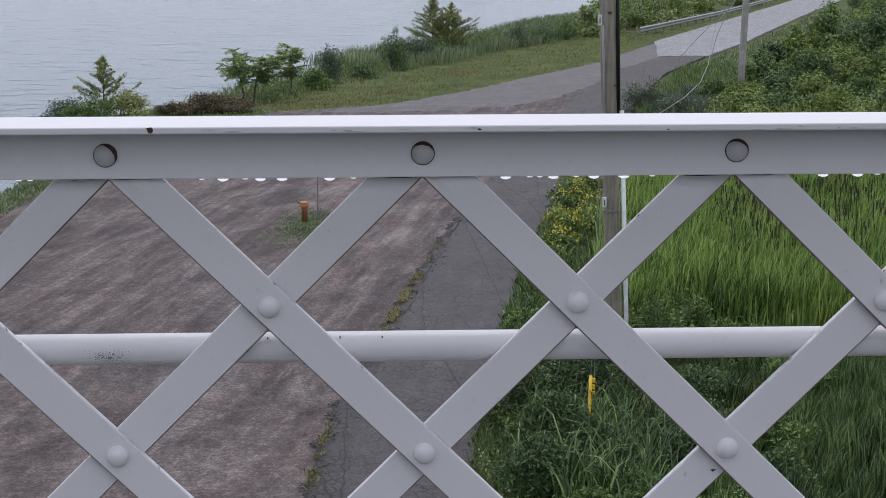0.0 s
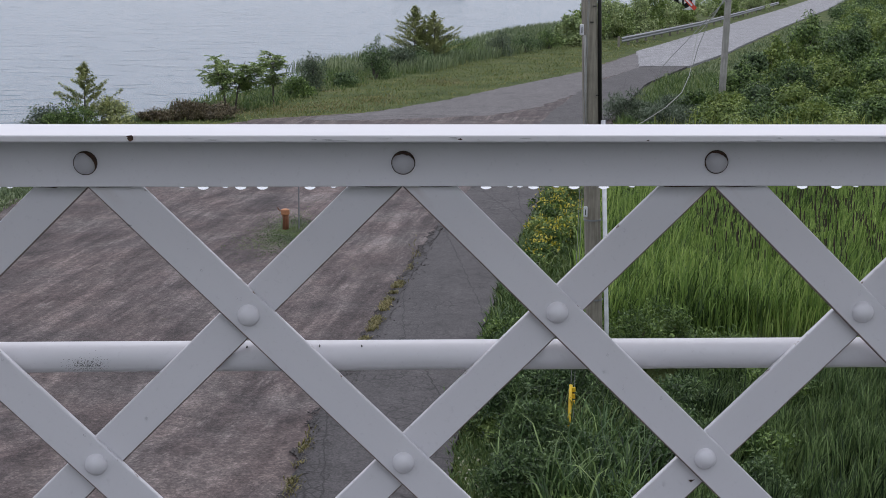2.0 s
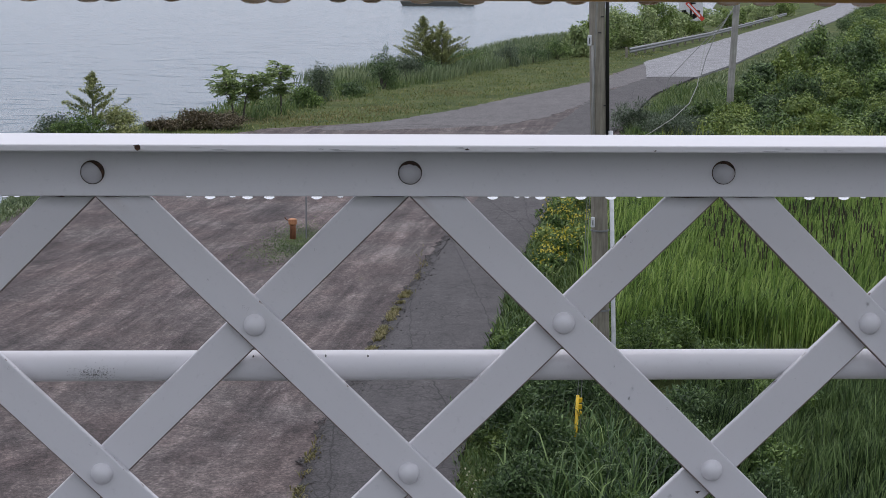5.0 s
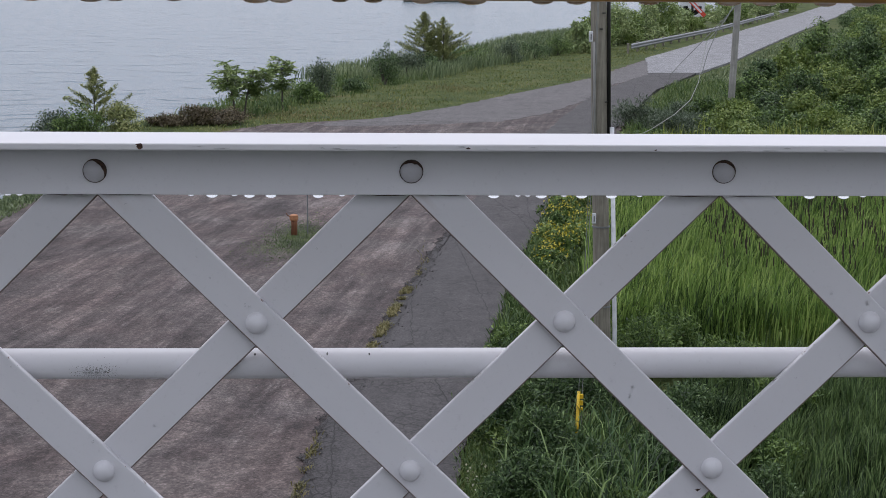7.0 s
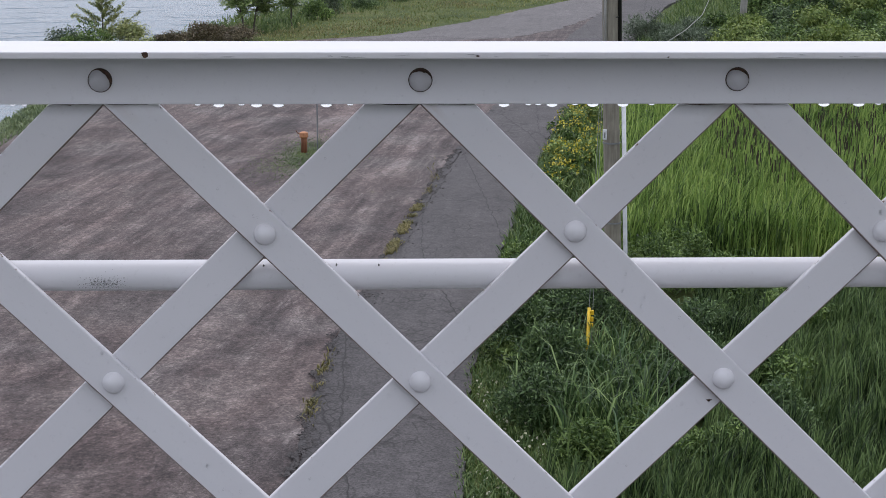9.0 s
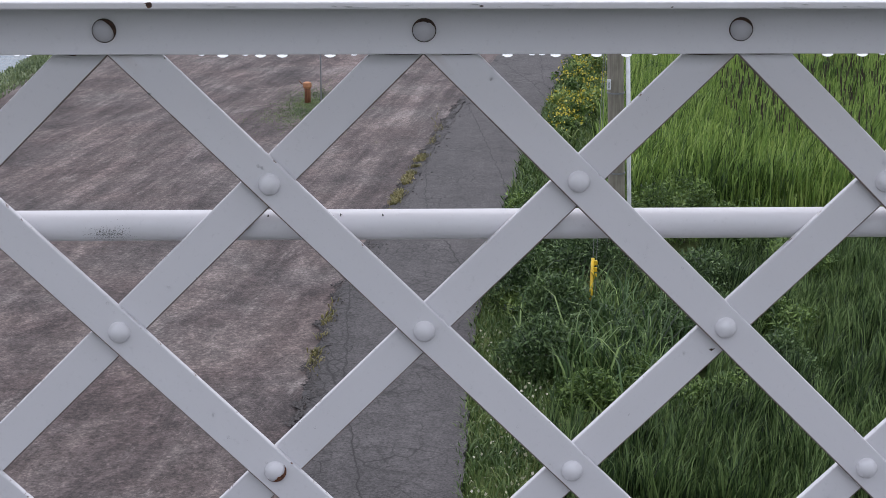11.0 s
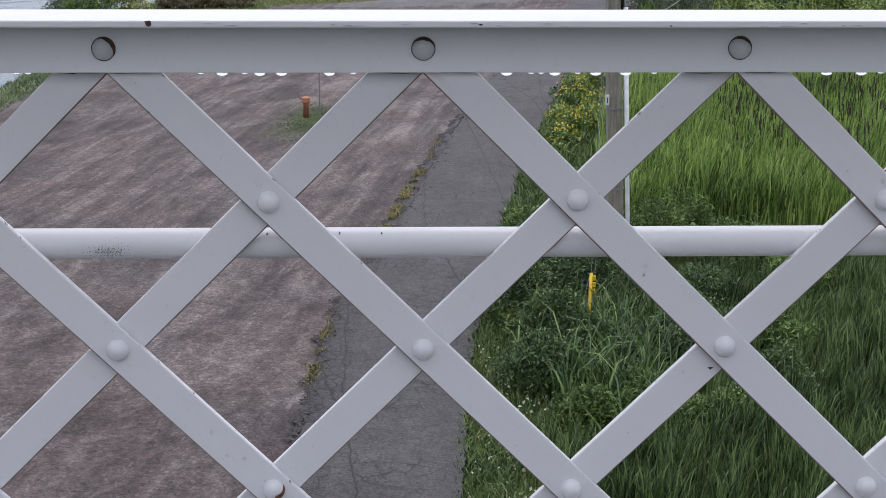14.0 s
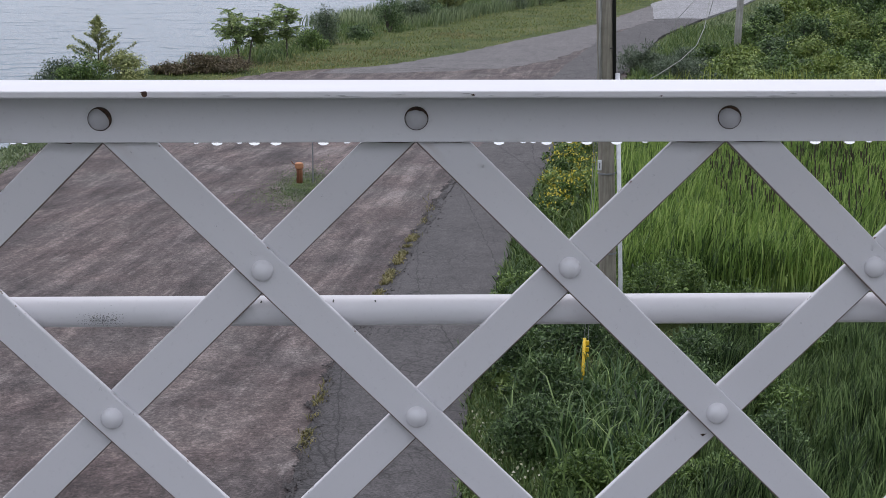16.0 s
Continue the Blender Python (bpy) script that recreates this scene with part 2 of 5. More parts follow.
def sea_material():
    m, n, l, b = material("sea_water", 0.14)
    b.inputs["Base Color"].default_value = (0.150, 0.205, 0.245, 1)
    b.inputs["IOR"].default_value = 1.33
    long = fbm(n, l, coords(n, l, (0.12, 0.55, 1.0), radians(-8)), 0.5, 6, 0.6)
    short = fbm(n, l, coords(n, l, (0.5, 1.6, 1.0), radians(6)), 0.9, 5, 0.6)
    dash = ramp(n, l, fbm(n, l, coords(n, l, (0.32, 0.5, 1.0), radians(-5)), 0.8, 3, 0.5), [(0.57, grey(0)), (0.66, grey(1))])
    swell = maths(n, l, "ADD", long, maths(n, l, "MULTIPLY", short, 0.5))
    relief(n, l, b, maths(n, l, "ADD", swell, maths(n, l, "MULTIPLY", dash, 0.8)), 0.62, 1.2)
    return m


def wood_material(name, a, c):
    m, n, l, b = material(name, 0.85)
    v = coords(n, l, (1, 1, 0.06))
    base = ramp(n, l, fbm(n, l, v, 22, 8, 0.7), [(0.3, a), (0.7, c)])
    blot = ramp(n, l, fbm(n, l, coords(n, l), 2.5, 4), [(0.3, grey(0.75)), (0.7, grey(1.1))])
    l.new(blend(n, l, 1.0, base, blot, "MULTIPLY"), b.inputs["Base Color"])
    relief(n, l, b, fbm(n, l, v, 30, 6), 0.7, 0.01)
    return m


def plain_material(name, col, rough=0.5, metal=0.0, wear=0.15, scale=8):
    m, n, l, b = material(name, rough, metal)
    lo = tuple(x * (1 - wear) for x in col)
    hi = tuple(min(1, x * (1 + wear)) for x in col)
    l.new(ramp(n, l, fbm(n, l, coords(n, l), scale, 6), [(0.3, lo), (0.7, hi)]), b.inputs["Base Color"])
    return m


def water_drop_material():
    m, n, l, b = material("clear_water", 0.0)
    b.inputs["Base Color"].default_value = (1, 1, 1, 1)
    b.inputs["Transmission Weight"].default_value = 1.0
    b.inputs["IOR"].default_value = 1.33
    return m


PAINT = paint_material("grey_bridge_paint")
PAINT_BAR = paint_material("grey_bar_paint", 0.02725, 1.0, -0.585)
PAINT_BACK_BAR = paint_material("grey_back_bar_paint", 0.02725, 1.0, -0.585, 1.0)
# Darker copy for top rivets: dirt and flange shade put into the tone.
PAINT_SHADED = paint_material("shaded_rivet_paint", 0.0, 0.68)
RUST = rust_material()
RUST_WARM = rust_material("orange_rust", 2.6)
GRAVEL = gravel_material()
ASPHALT = asphalt_material("worn_asphalt", 0.055)
ROAD = asphalt_material("pale_road_asphalt", 0.215, False, tint=(0.97, 0.97, 1.0))
WORN = asphalt_material("worn_grey_apron", 0.10, False, tint=(1.0, 0.93, 0.92))
CRUMBS = asphalt_material("crazed_asphalt", 0.047, True, 0.30, 5.5)
RUBBLE = plain_material("broken_asphalt", (0.05, 0.045, 0.044), 0.8, 0, 0.5, 30)
SOIL = soil_material()
SEA = sea_material()
POLE = wood_material("weathered_pole_wood", (0.15, 0.135, 0.105), (0.33, 0.305, 0.25))
STUMP = wood_material("rusty_brown", (0.13, 0.045, 0.02), (0.26, 0.11, 0.05))
YELLOW = plain_material("mustard_paint", (0.30, 0.155, 0.03), 0.45, 0, 0.35, 14)
GUARD = plain_material("yellow_plastic", (0.66, 0.43, 0.015), 0.5, 0, 0.25)
WHITE = plain_material("white_plastic", (0.62, 0.63, 0.65), 0.4)
BLACK = plain_material("black_rubber", (0.012, 0.012, 0.013), 0.5)
WIRE = plain_material("dull_wire", (0.16, 0.17, 0.16), 0.6, 0.3)
STEEL = plain_material("galvanised_steel", (0.24, 0.25, 0.26), 0.5, 0.5)
ORANGE = plain_material("faded_orange", (0.42, 0.19, 0.09), 0.7, 0, 0.3)
RED = plain_material("red_sign_film", (0.62, 0.06, 0.03), 0.5)
# Kept dark so the unseen deck bounces little light up to the railing.
CONCRETE = plain_material("dark_deck_concrete", (0.062, 0.06, 0.058), 0.7, 0, 0.25, 3)
DROP = water_drop_material()
HULL = plain_material("dark_hull", (0.07, 0.07, 0.06), 0.7)


# ---- mesh helpers ----
def finish(bm, name, mat, smooth=False):
    me = bpy.data.meshes.new(name)
    bm.normal_update()
    bm.to_mesh(me)
    bm.free()
    me.materials.append(mat)
    if smooth:
        me.shade_smooth()
    return me


def part(name, bm, mat, parent=None, label="", smooth=False):
    ob = new(name, finish(bm, name, mat, smooth))
    if parent:
        ob.parent = parent
    if label:
        tagged(ob, label)
    return ob


def box(bm, x0, x1, y0, y1, z0, z1, bevel=0.0, m=None):
    geo = bmesh.ops.create_cube(bm, size=1, matrix=Matrix.Translation(((x0 + x1) / 2, (y0 + y1) / 2, (z0 + z1) / 2)) @ Matrix.Diagonal((x1 - x0, y1 - y0, z1 - z0, 1)))
    if bevel:
        es = list({e for v in geo["verts"] for e in v.link_edges})
        out = bmesh.ops.bevel(bm, geom=es, offset=bevel, segments=3, affect="EDGES", profile=0.5)
        vs = list({v for f in out["faces"] for v in f.verts})
    else:
        vs = geo["verts"]
    if m is not None:
        bmesh.ops.transform(bm, matrix=m, verts=vs)
    return bm


def tube(bm, pts, radii, sides=10, cap=True):
    """A tapered tube along a list of points."""
    pts = [Vector(p) for p in pts]
    rings = []
    for i, p in enumerate(pts):
        d = (pts[min(i + 1, len(pts) - 1)] - pts[max(i - 1, 0)]).normalized()
        u = d.orthogonal().normalized() if abs(d.z) > 0.9 else d.cross(Vector((0, 0, 1))).normalized()
        w = d.cross(u)
        r = radii[i] if isinstance(radii, (list, tuple)) else radii
        rings.append([bm.verts.new(p + r * (math.cos(a) * u + math.sin(a) * w)) for a in (2 * math.pi * k / sides for k in range(sides))])
    for a, c in zip(rings, rings[1:]):
        for k in range(sides):
            bm.faces.new((a[k], a[(k + 1) % sides], c[(k + 1) % sides], c[k]))
    if cap:
        bm.faces.new(rings[0][::-1])
        bm.faces.new(rings[-1])
    bmesh.ops.recalc_face_normals(bm, faces=bm.faces)
    return bm


def empty(name, x, y, z, label, category, group="", kind=""):
    ob = new(name)
    ob.location = (x, y, z)
    return tagged(ob, label, category, group, kind)


def mesh_from(name, verts, faces_per, mat, parent=None):
    """Many alike faces at once: verts (n, k, 3) gives n faces of k corners."""
    nf, k, _ = verts.shape
    me = bpy.data.meshes.new(name)
    me.vertices.add(nf * k)
    me.vertices.foreach_set("co", verts.reshape(-1).astype(np.float32))
    me.loops.add(nf * k)
    me.loops.foreach_set("vertex_index", np.arange(nf * k, dtype=np.int32))
    me.polygons.add(nf)
    me.polygons.foreach_set("loop_start", np.arange(0, nf * k, k, dtype=np.int32))
    me.update(calc_edges=True)
    me.materials.append(mat)
    ob = new(name, me)
    if parent:
        ob.parent = parent
    return ob


# ---- the bridge railing ----
PITCH, ROW = 0.4395, 0.2181          # rivet spacing along the rail, and between rows
Z_TOP, Z_LOW = 6.7295, 5.857         # the chords' rivet lines
X0, X1 = -5.9, 5.9                 # the built length of the railing
BAR_W, BAR_T = 0.0545, 0.012


def angle_chord(bm, z_leg_far, z_corner, y_face, y_out, t=0.010):
    """One rolled steel angle: an upright leg with its face at y_face, and a flat leg reaching to y_out at z_corner."""
    s = 1 if z_corner > z_leg_far else -1
    box(bm, X0, X1, min(y_face, y_face + t), max(y_face, y_face + t), min(z_leg_far, z_corner - s * t), max(z_leg_far, z_corner - s * t), 0.0015)
    ya, yb = (y_out, y_face + t) if y_out < y_face else (y_face, y_out)
    box(bm, X0, X1, ya, yb, min(z_corner, z_corner - s * t), max(z_corner, z_corner - s * t), 0.004)


def lattice_bar(name, x_top, lean, y0, parent):
    """A flat bar at 45 degrees from the top chord's rivet at x_top, going down to the right (lean 1) or left (-1)."""
    n_rows = 4.0
    dx, dz = lean * PITCH / 2 * n_rows, -ROW * n_rows
    length = math.hypot(dx, dz) + 0.05
    bm = bmesh.new()
    box(bm, -length / 2, length / 2, y0, y0 + BAR_T, -BAR_W / 2, BAR_W / 2, 0.0023)
    jx = random.uniform(-0.0015, 0.0015)
    m = Matrix.Translation((x_top + dx / 2 + jx, 0, Z_TOP + dz / 2)) @ Matrix.Rotation(math.atan2(-dz, dx) if lean > 0 else math.atan2(-dz, dx), 4, "Y")
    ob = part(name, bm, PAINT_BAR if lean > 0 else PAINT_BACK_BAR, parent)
    ob.matrix_basis = m
    return ob


def rivet(x, y, z, parent, r=0.0158, rusty=0.0):
    bm = bmesh.new()
    bmesh.ops.create_uvsphere(bm, u_segments=20, v_segments=12, radius=1)
    bmesh.ops.delete(bm, geom=[v for v in bm.verts if v.co.y > 0.05], context="VERTS")
    bmesh.ops.transform(bm, matrix=Matrix.Translation((x, y, z)) @ Matrix.Diagonal((r, r * 0.84, r, 1)), verts=bm.verts)
    ob = part("rivet", bm, PAINT_SHADED if rusty > 0 else PAINT, parent, smooth=True)
    if rusty:
        bm = bmesh.new()
        # a crescent of rust on the head's rim; top rivets' shade painted in too
        ring = []
        for k in range(33):
            a = radians(rusty - 180 + 360 * k / 32)
            w = (0.0010 if rusty > 0 else 0.0) + (0.0040 if rusty > 0 else 0.0105) * max(0.0, math.cos(a - radians(rusty))) ** 2 * random.uniform(0.8, 1.1)
            for rr in [r * 1.06 - w * j / 6 for j in range(7)]:
                dome = max(0.0, 1 - (rr / r) ** 2) ** 0.5 * r * 0.84
                ring.append(bm.verts.new((x + rr * math.cos(a), y - dome - 0.0007, z + rr * math.sin(a))))
        for k in range(32):
            for j in range(6):
                bm.faces.new((ring[7 * k + j], ring[7 * k + j + 1], ring[7 * k + j + 8], ring[7 * k + j + 7]))
        part("rust_and_shade", bm, RUST_WARM if rusty < 0 else RUST, ob, "dark rust and painted shade at the rim of the rivet")
    return ob


def build_railing():
    rail = empty("bridge_railing", 0, 0, 0, "grey-lilac painted riveted steel lattice railing, wet and chipped", "railing")
    bm = bmesh.new()
    box(bm, X0, X1, -0.010, 0.0, 6.6945, 6.7631, 0.0015)
    box(bm, X0, X1, -0.074, 0.080, 6.7631, 6.7731, 0.0022)
    part("top_chord", bm, PAINT, rail, "grey painted steel angle, wet top edge")
    bm = bmesh.new()
    box(bm, X0, X1, 0.0246, 0.0346, 6.722, 6.7631, 0.0015)
    part("top_chord", bm, PAINT, rail)
    for ya, yo in ((-0.010, -0.074), (0.0246, 0.090)):
        bm = bmesh.new()
        angle_chord(bm, Z_LOW + 0.035, Z_LOW - 0.0436, ya, yo)
        part("bottom_chord", bm, PAINT, rail)
    for k in range(-13, 14):
        x = k * PITCH
        for lean, y0 in ((1, 0.0), (-1, BAR_T + 0.0003)):
            if X0 < x + lean * 2 * PITCH < X1:
                lattice_bar("lattice_bar", x, lean, y0, rail)
    for r in range(5):
        for k in range(-13, 14):
            x = (k + 0.5 * (r % 2)) * PITCH
            if X0 < x < X1:
                y = -0.010 if r in (0, 4) else 0.0
                rust = {(0, -1): 40, (0, 0): 80, (0, 1): 60, (3, -1): -50}.get((r, k), 0)
                rivet(x + random.uniform(-0.0012, 0.0012), y, Z_TOP - r * ROW + random.uniform(-0.002, 0.002), rail, rusty=rust)
    for x in (X0, X1 - 0.06):
        bm = bmesh.new()
        box(bm, x, x + 0.06, -0.0105, 0.0245, Z_LOW - 0.033, 6.7625, 0.003)
        part("end_post", bm, PAINT, rail)
    bm = bmesh.new()
    tube(bm, [(X0, 0.0472, 6.4397), (X1, 0.0472, 6.4397)], 0.0222, 24)
    part("pipe_rail", bm, PAINT, rail, "grey painted round pipe behind the lattice", True)
    return rail


build_railing()
bm = bmesh.new()
box(bm, -6, 6, -3.6, 0.35, 5.45, Z_LOW - 0.0436, 0.01)
tagged(part("bridge_deck", bm, CONCRETE), "unseen dark concrete deck slab under the railing", "bridge deck", kind="structure")
for x in (-5.4, 5.4):
    bm = bmesh.new()
    box(bm, x - 0.4, x + 0.4, -2.2, -1.2, -0.6, 5.45, 0.03)
    tagged(part("bridge_pier", bm, CONCRETE), "plain grey concrete pier carrying the deck", "bridge pier", kind="structure")


# ---- ground ----
def shore_x(y):
    """Where the lot's seaward edge lies, at the distance y."""
    xs = [(-60, -16.0), (30, -11.6), (49, -11.0), (56, -11.0), (63, -13.0), (68.5, -13.2), (72, -10.6), (89, -7.0), (115, 0.0), (131, 7.5), (165, 16.0), (220, 37.0), (300, 66.0), (600, 170.0), (4200, 900.0)]
    for (a, xa), (c, xc) in zip(xs, xs[1:]):
        if y <= c:
            return xa + (xc - xa) * (y - a) / (c - a)
    return xs[-1][1]


def ground_z(x, y):
    d = shore_x(y) - x
    z = 0.0
    if d > 0:
        z -= min(3.2, d * 1.5)
    z += 0.05 * noise.noise(Vector((x * 0.25, y * 0.25, 0)))
    return z


def build_ground():
    xs = np.concatenate([np.linspace(-400, -60, 8), np.linspace(-40, 60, 126), np.linspace(70, 1200, 20)])
    ys = np.concatenate([np.linspace(-300, -20, 8), np.linspace(-5, 140, 150), np.linspace(150, 400, 60), np.linspace(450, 4000, 14)])
    bm = bmesh.new()
    grid = [[bm.verts.new((x, y, ground_z(x, y))) for x in xs] for y in ys]
    for a, c in zip(grid, grid[1:]):
        for i in range(len(xs) - 1):
            bm.faces.new((a[i], a[i + 1], c[i + 1], c[i]))
    tagged(part("ground", bm, SOIL, smooth=True), "grassy soil falling to the shore", "ground", kind="structure")


def strip(name, left, right, z, mat, wobble, label, category, steps=30, crown=0.03, ease=False):
    """A paved sheet with a thickness between two edge lines, each a few plan points."""
    bm = bmesh.new()

    def fine(pts, side):
        out = []
        for (x0, y0), (x1, y1) in zip(pts, pts[1:]):
            for k in range(steps):
                f = k / steps
                x, y = x0 + (x1 - x0) * f, y0 + (y1 - y0) * f
                w = noise.noise(Vector((x * 1.3, y * 1.3, side * 5.0))) + 0.45 * noise.noise(Vector((x * 5.1, y * 5.1, side * 9.0)))
                out.append((x + side * wobble * w, y))
        return out + [pts[-1]]
    L, R = fine(left, -1), fine(right, 1)
    n = min(len(L), len(R))
    rows = []
    for k in range(n):
        a, c = L[k * (len(L) - 1) // (n - 1)], R[k * (len(R) - 1) // (n - 1)]
        row = [bm.verts.new((*a, -0.15))]
        for j in range(9):
            f = j / 8
            x, y = a[0] + (c[0] - a[0]) * f, a[1] + (c[1] - a[1]) * f
            row.append(bm.verts.new((x, y, (z + crown * math.sin(math.pi * f)) * (min(1.0, 0.45 + k / 22 + 0.3 * noise.noise(Vector((x * 1.5, y, 3.0)))) if ease else 1.0))))
        row.append(bm.verts.new((*c, -0.15)))
        rows.append(row)
    for a, c in zip(rows, rows[1:]):
        for j in range(len(a) - 1):
            bm.faces.new((a[j], a[j + 1], c[j + 1], c[j]))
    bmesh.ops.recalc_face_normals(bm, faces=bm.faces)
    return tagged(part(name, bm, mat), label, category, kind="structure")


build_ground()
bm = bmesh.new()
box(bm, -4500, 4500, -300, 4600, -2.6, -2.0)
tagged(part("sea", bm, SEA), "calm grey sea water with fine ripples", "water", kind="structure")
strip("gravel_lot", [(-13.5, -3), (-11.2, 30), (-10.4, 47), (-9.6, 62), (-5.0, 72), (1.2, 76), (6.5, 88), (14, 105.5), (21.3, 128.5)], [(3, -3), (0.5, 12), (0.6, 25), (1.5, 34), (4, 46), (9, 62), (12.0, 76), (17.5, 100), (23.5, 116)], 0.09, GRAVEL, 0.25, "purple-brown packed gravel lot with pale wheel tracks", "gravel")
strip("asphalt_path", [(-1.1, -3), (-1.06, 14.5), (-0.95, 19), (-0.7, 22.9), (0.03, 27.6), (1.27, 36.4), (3.05, 48), (5.6, 60), (8.4, 74), (12.5, 92), (18.6, 110)], [(0.4, -3), (0.73, 14.4), (1.05, 18.6), (1.46, 23.2), (2.1, 28), (3.35, 36.4), (5.4, 47.5), (8.2, 60), (11.4, 74), (16.5, 94.7), (22.7, 112.9)], 0.125, ASPHALT, 0.12, "cracked dark grey asphalt path with crumbling edges", "path")
strip("road", [(18.5, 110), (21.5, 129.7), (41.4, 188), (66.6, 262), (109, 390), (160, 560)], [(22.0, 110.5), (28.3, 127.7), (46.9, 183.5), (74, 262), (116, 390), (168, 560)], 0.145, ROAD, 0.15, "pale grey asphalt road climbing along the shore", "road")
strip("worn_apron", [(-3.8, 70.6), (0.7, 75.8), (4.2, 82.5), (7.4, 90.0), (14.3, 105.5), (21.4, 128.0)], [(4.5, 71.5), (8.4, 78.0), (11.3, 86.5), (13.0, 95.0), (16.4, 103.5), (18.4, 109.5)], 0.13, WORN, 0.25, "worn grey asphalt apron breaking up into gravel", "pavement", ease=True)
strip("path_edge", [(-1.22, 13.0), (-1.14, 17.4), (-1.05, 19.6), (-0.8, 22.9), (-0.1, 27.6), (0.55, 32.3), (1.15, 36.4), (1.9, 41.5)], [(-0.42, 13.0), (-0.40, 17.4), (-0.40, 19.6), (-0.38, 22.9), (0.14, 27.6), (0.74, 32.3), (1.32, 36.4), (2.02, 41.5)], 0.137, CRUMBS, 0.10, "crazed asphalt along the path's edge", "path edge", crown=0.004)


def build_crumbs(n):
    """Loose broken asphalt along the path's gravel edge: small uneven lumps, thicker in places."""
    q = np.random.default_rng(61)
    y = q.uniform(13.0, 41.0, 4 * n)
    y = y[q.uniform(0, 1, 4 * n) < 0.35 + 0.65 * (np.sin(y * 1.9) + 0.7 * np.sin(y * 4.3 + 1.0) > -0.3)]
    y = y[:n]
    n = len(y)
    x = np.interp(y, [13.0, 17.4, 19.6, 22.9, 27.6, 32.3, 36.4, 41.5], [-1.22, -1.13, -1.03, -0.79, -0.10, 0.55, 1.15, 1.9])
    x = x + 0.07 * np.sin(y * 3.3) + 0.05 * np.sin(y * 9.1) + np.where(q.uniform(0, 1, n) < 0.95, q.normal(0.02, 0.035, n), q.normal(0.22, 0.10, n))
    r = q.uniform(0.007, 0.022, n)[:, None]
    c = np.stack([x, y, np.full(n, 0.140)], 1)
    six = np.array([[1, 0, 0], [0, 1, 0], [-1, 0, 0], [0, -1, 0], [0, 0, 1], [0, 0, -1.0]])
    p = c[:, None] + (six[None] + q.normal(0, 0.28, (n, 6, 3))) * r[:, None] * np.array([1.3, 1.3, 0.6])
    tri = np.array([[0, 1, 4], [1, 2, 4], [2, 3, 4], [3, 0, 4], [1, 0, 5], [2, 1, 5], [3, 2, 5], [0, 3, 5]])
    tagged(mesh_from("asphalt_crumbs", p[:, tri].reshape(-1, 3, 3), 3, RUBBLE), "dark broken asphalt crumbs where the path meets gravel", "rubble", kind="stuff")


build_crumbs(5200)

# ---- plants ----
LEAF_DARK = foliage_material("dark_shrub_leaves", (0.010, 0.024, 0.009), (0.062, 0.118, 0.033), (0.19, 0.30, 0.085), 1.1, vary=0.45)
LEAF_MID = foliage_material("shrub_leaves", (0.020, 0.045, 0.012), (0.086, 0.158, 0.034), (0.25, 0.38, 0.078), 1.0, vary=0.45)
LEAF_FRESH = foliage_material("fresh_leaves", (0.06, 0.11, 0.024), (0.18, 0.28, 0.06), (0.36, 0.46, 0.12), 0.7)
LEAF_VINE = foliage_material("vine_leaves", (0.035, 0.072, 0.014), (0.135, 0.215, 0.04), (0.32, 0.42, 0.085), 1.6, vary=0.35)
# Far leaves: the paleness of distance haze is put into the colour.
LEAF_HAZED = foliage_material("hazed_far_leaves", (0.13, 0.19, 0.07), (0.29, 0.40, 0.13), (0.50, 0.60, 0.22), 0.6)
LEAF_BROWN = foliage_material("brownish_leaves", (0.045, 0.042, 0.02), (0.11, 0.095, 0.042), (0.2, 0.18, 0.08))
LEAF_GREY = foliage_material("grey_green_leaves", (0.03, 0.05, 0.024), (0.09, 0.135, 0.06), (0.19, 0.25, 0.13))
REED = foliage_material("reed_blades", (0.018, 0.045, 0.008), (0.155, 0.275, 0.044), (0.36, 0.50, 0.105), 0.3, vary=0.6)
REED_PALE = foliage_material("far_reed_blades", (0.035, 0.06, 0.009), (0.205, 0.275, 0.042), (0.40, 0.47, 0.10), 0.3, vary=0.6)
GRASS_LONG = foliage_material("long_grass_blades", (0.008, 0.019, 0.006), (0.056, 0.11, 0.027), (0.19, 0.29, 0.08), 0.7, vary=0.75)
GRASS_DRY = foliage_material("dry_weeds", (0.07, 0.075, 0.02), (0.16, 0.16, 0.045), (0.30, 0.27, 0.09), 0.8)
FLOWER_Y = foliage_material("yellow_flowers", (0.30, 0.30, 0.03), (0.48, 0.46, 0.04), (0.62, 0.54, 0.06))
FLOWER_W = foliage_material("white_flowers", (0.28, 0.32, 0.14), (0.40, 0.43, 0.22), (0.52, 0.53, 0.34))
LEAF_LARCH = foliage_material("larch_needles", (0.075, 0.105, 0.03), (0.23, 0.29, 0.075), (0.46, 0.50, 0.16), 0.8)
VERGE = foliage_material("verge_grass_blades", (0.055, 0.092, 0.02), (0.14, 0.19, 0.042), (0.29, 0.30, 0.085), 0.5, vary=0.35)
SHORE_GRASS = foliage_material("pale_shore_grass", (0.055, 0.088, 0.034), (0.135, 0.198, 0.07), (0.26, 0.33, 0.13), 0.3)
CLOVER = foliage_material("clover_and_grass", (0.028, 0.06, 0.014), (0.08, 0.145, 0.034), (0.18, 0.25, 0.06), 0.8)
WIRE_PALE = plain_material("pale_grey_cable", (0.2, 0.21, 0.19), 0.6)
POLE_GREY = wood_material("pale_grey_pole_wood", (0.24, 0.235, 0.215), (0.43, 0.42, 0.39))
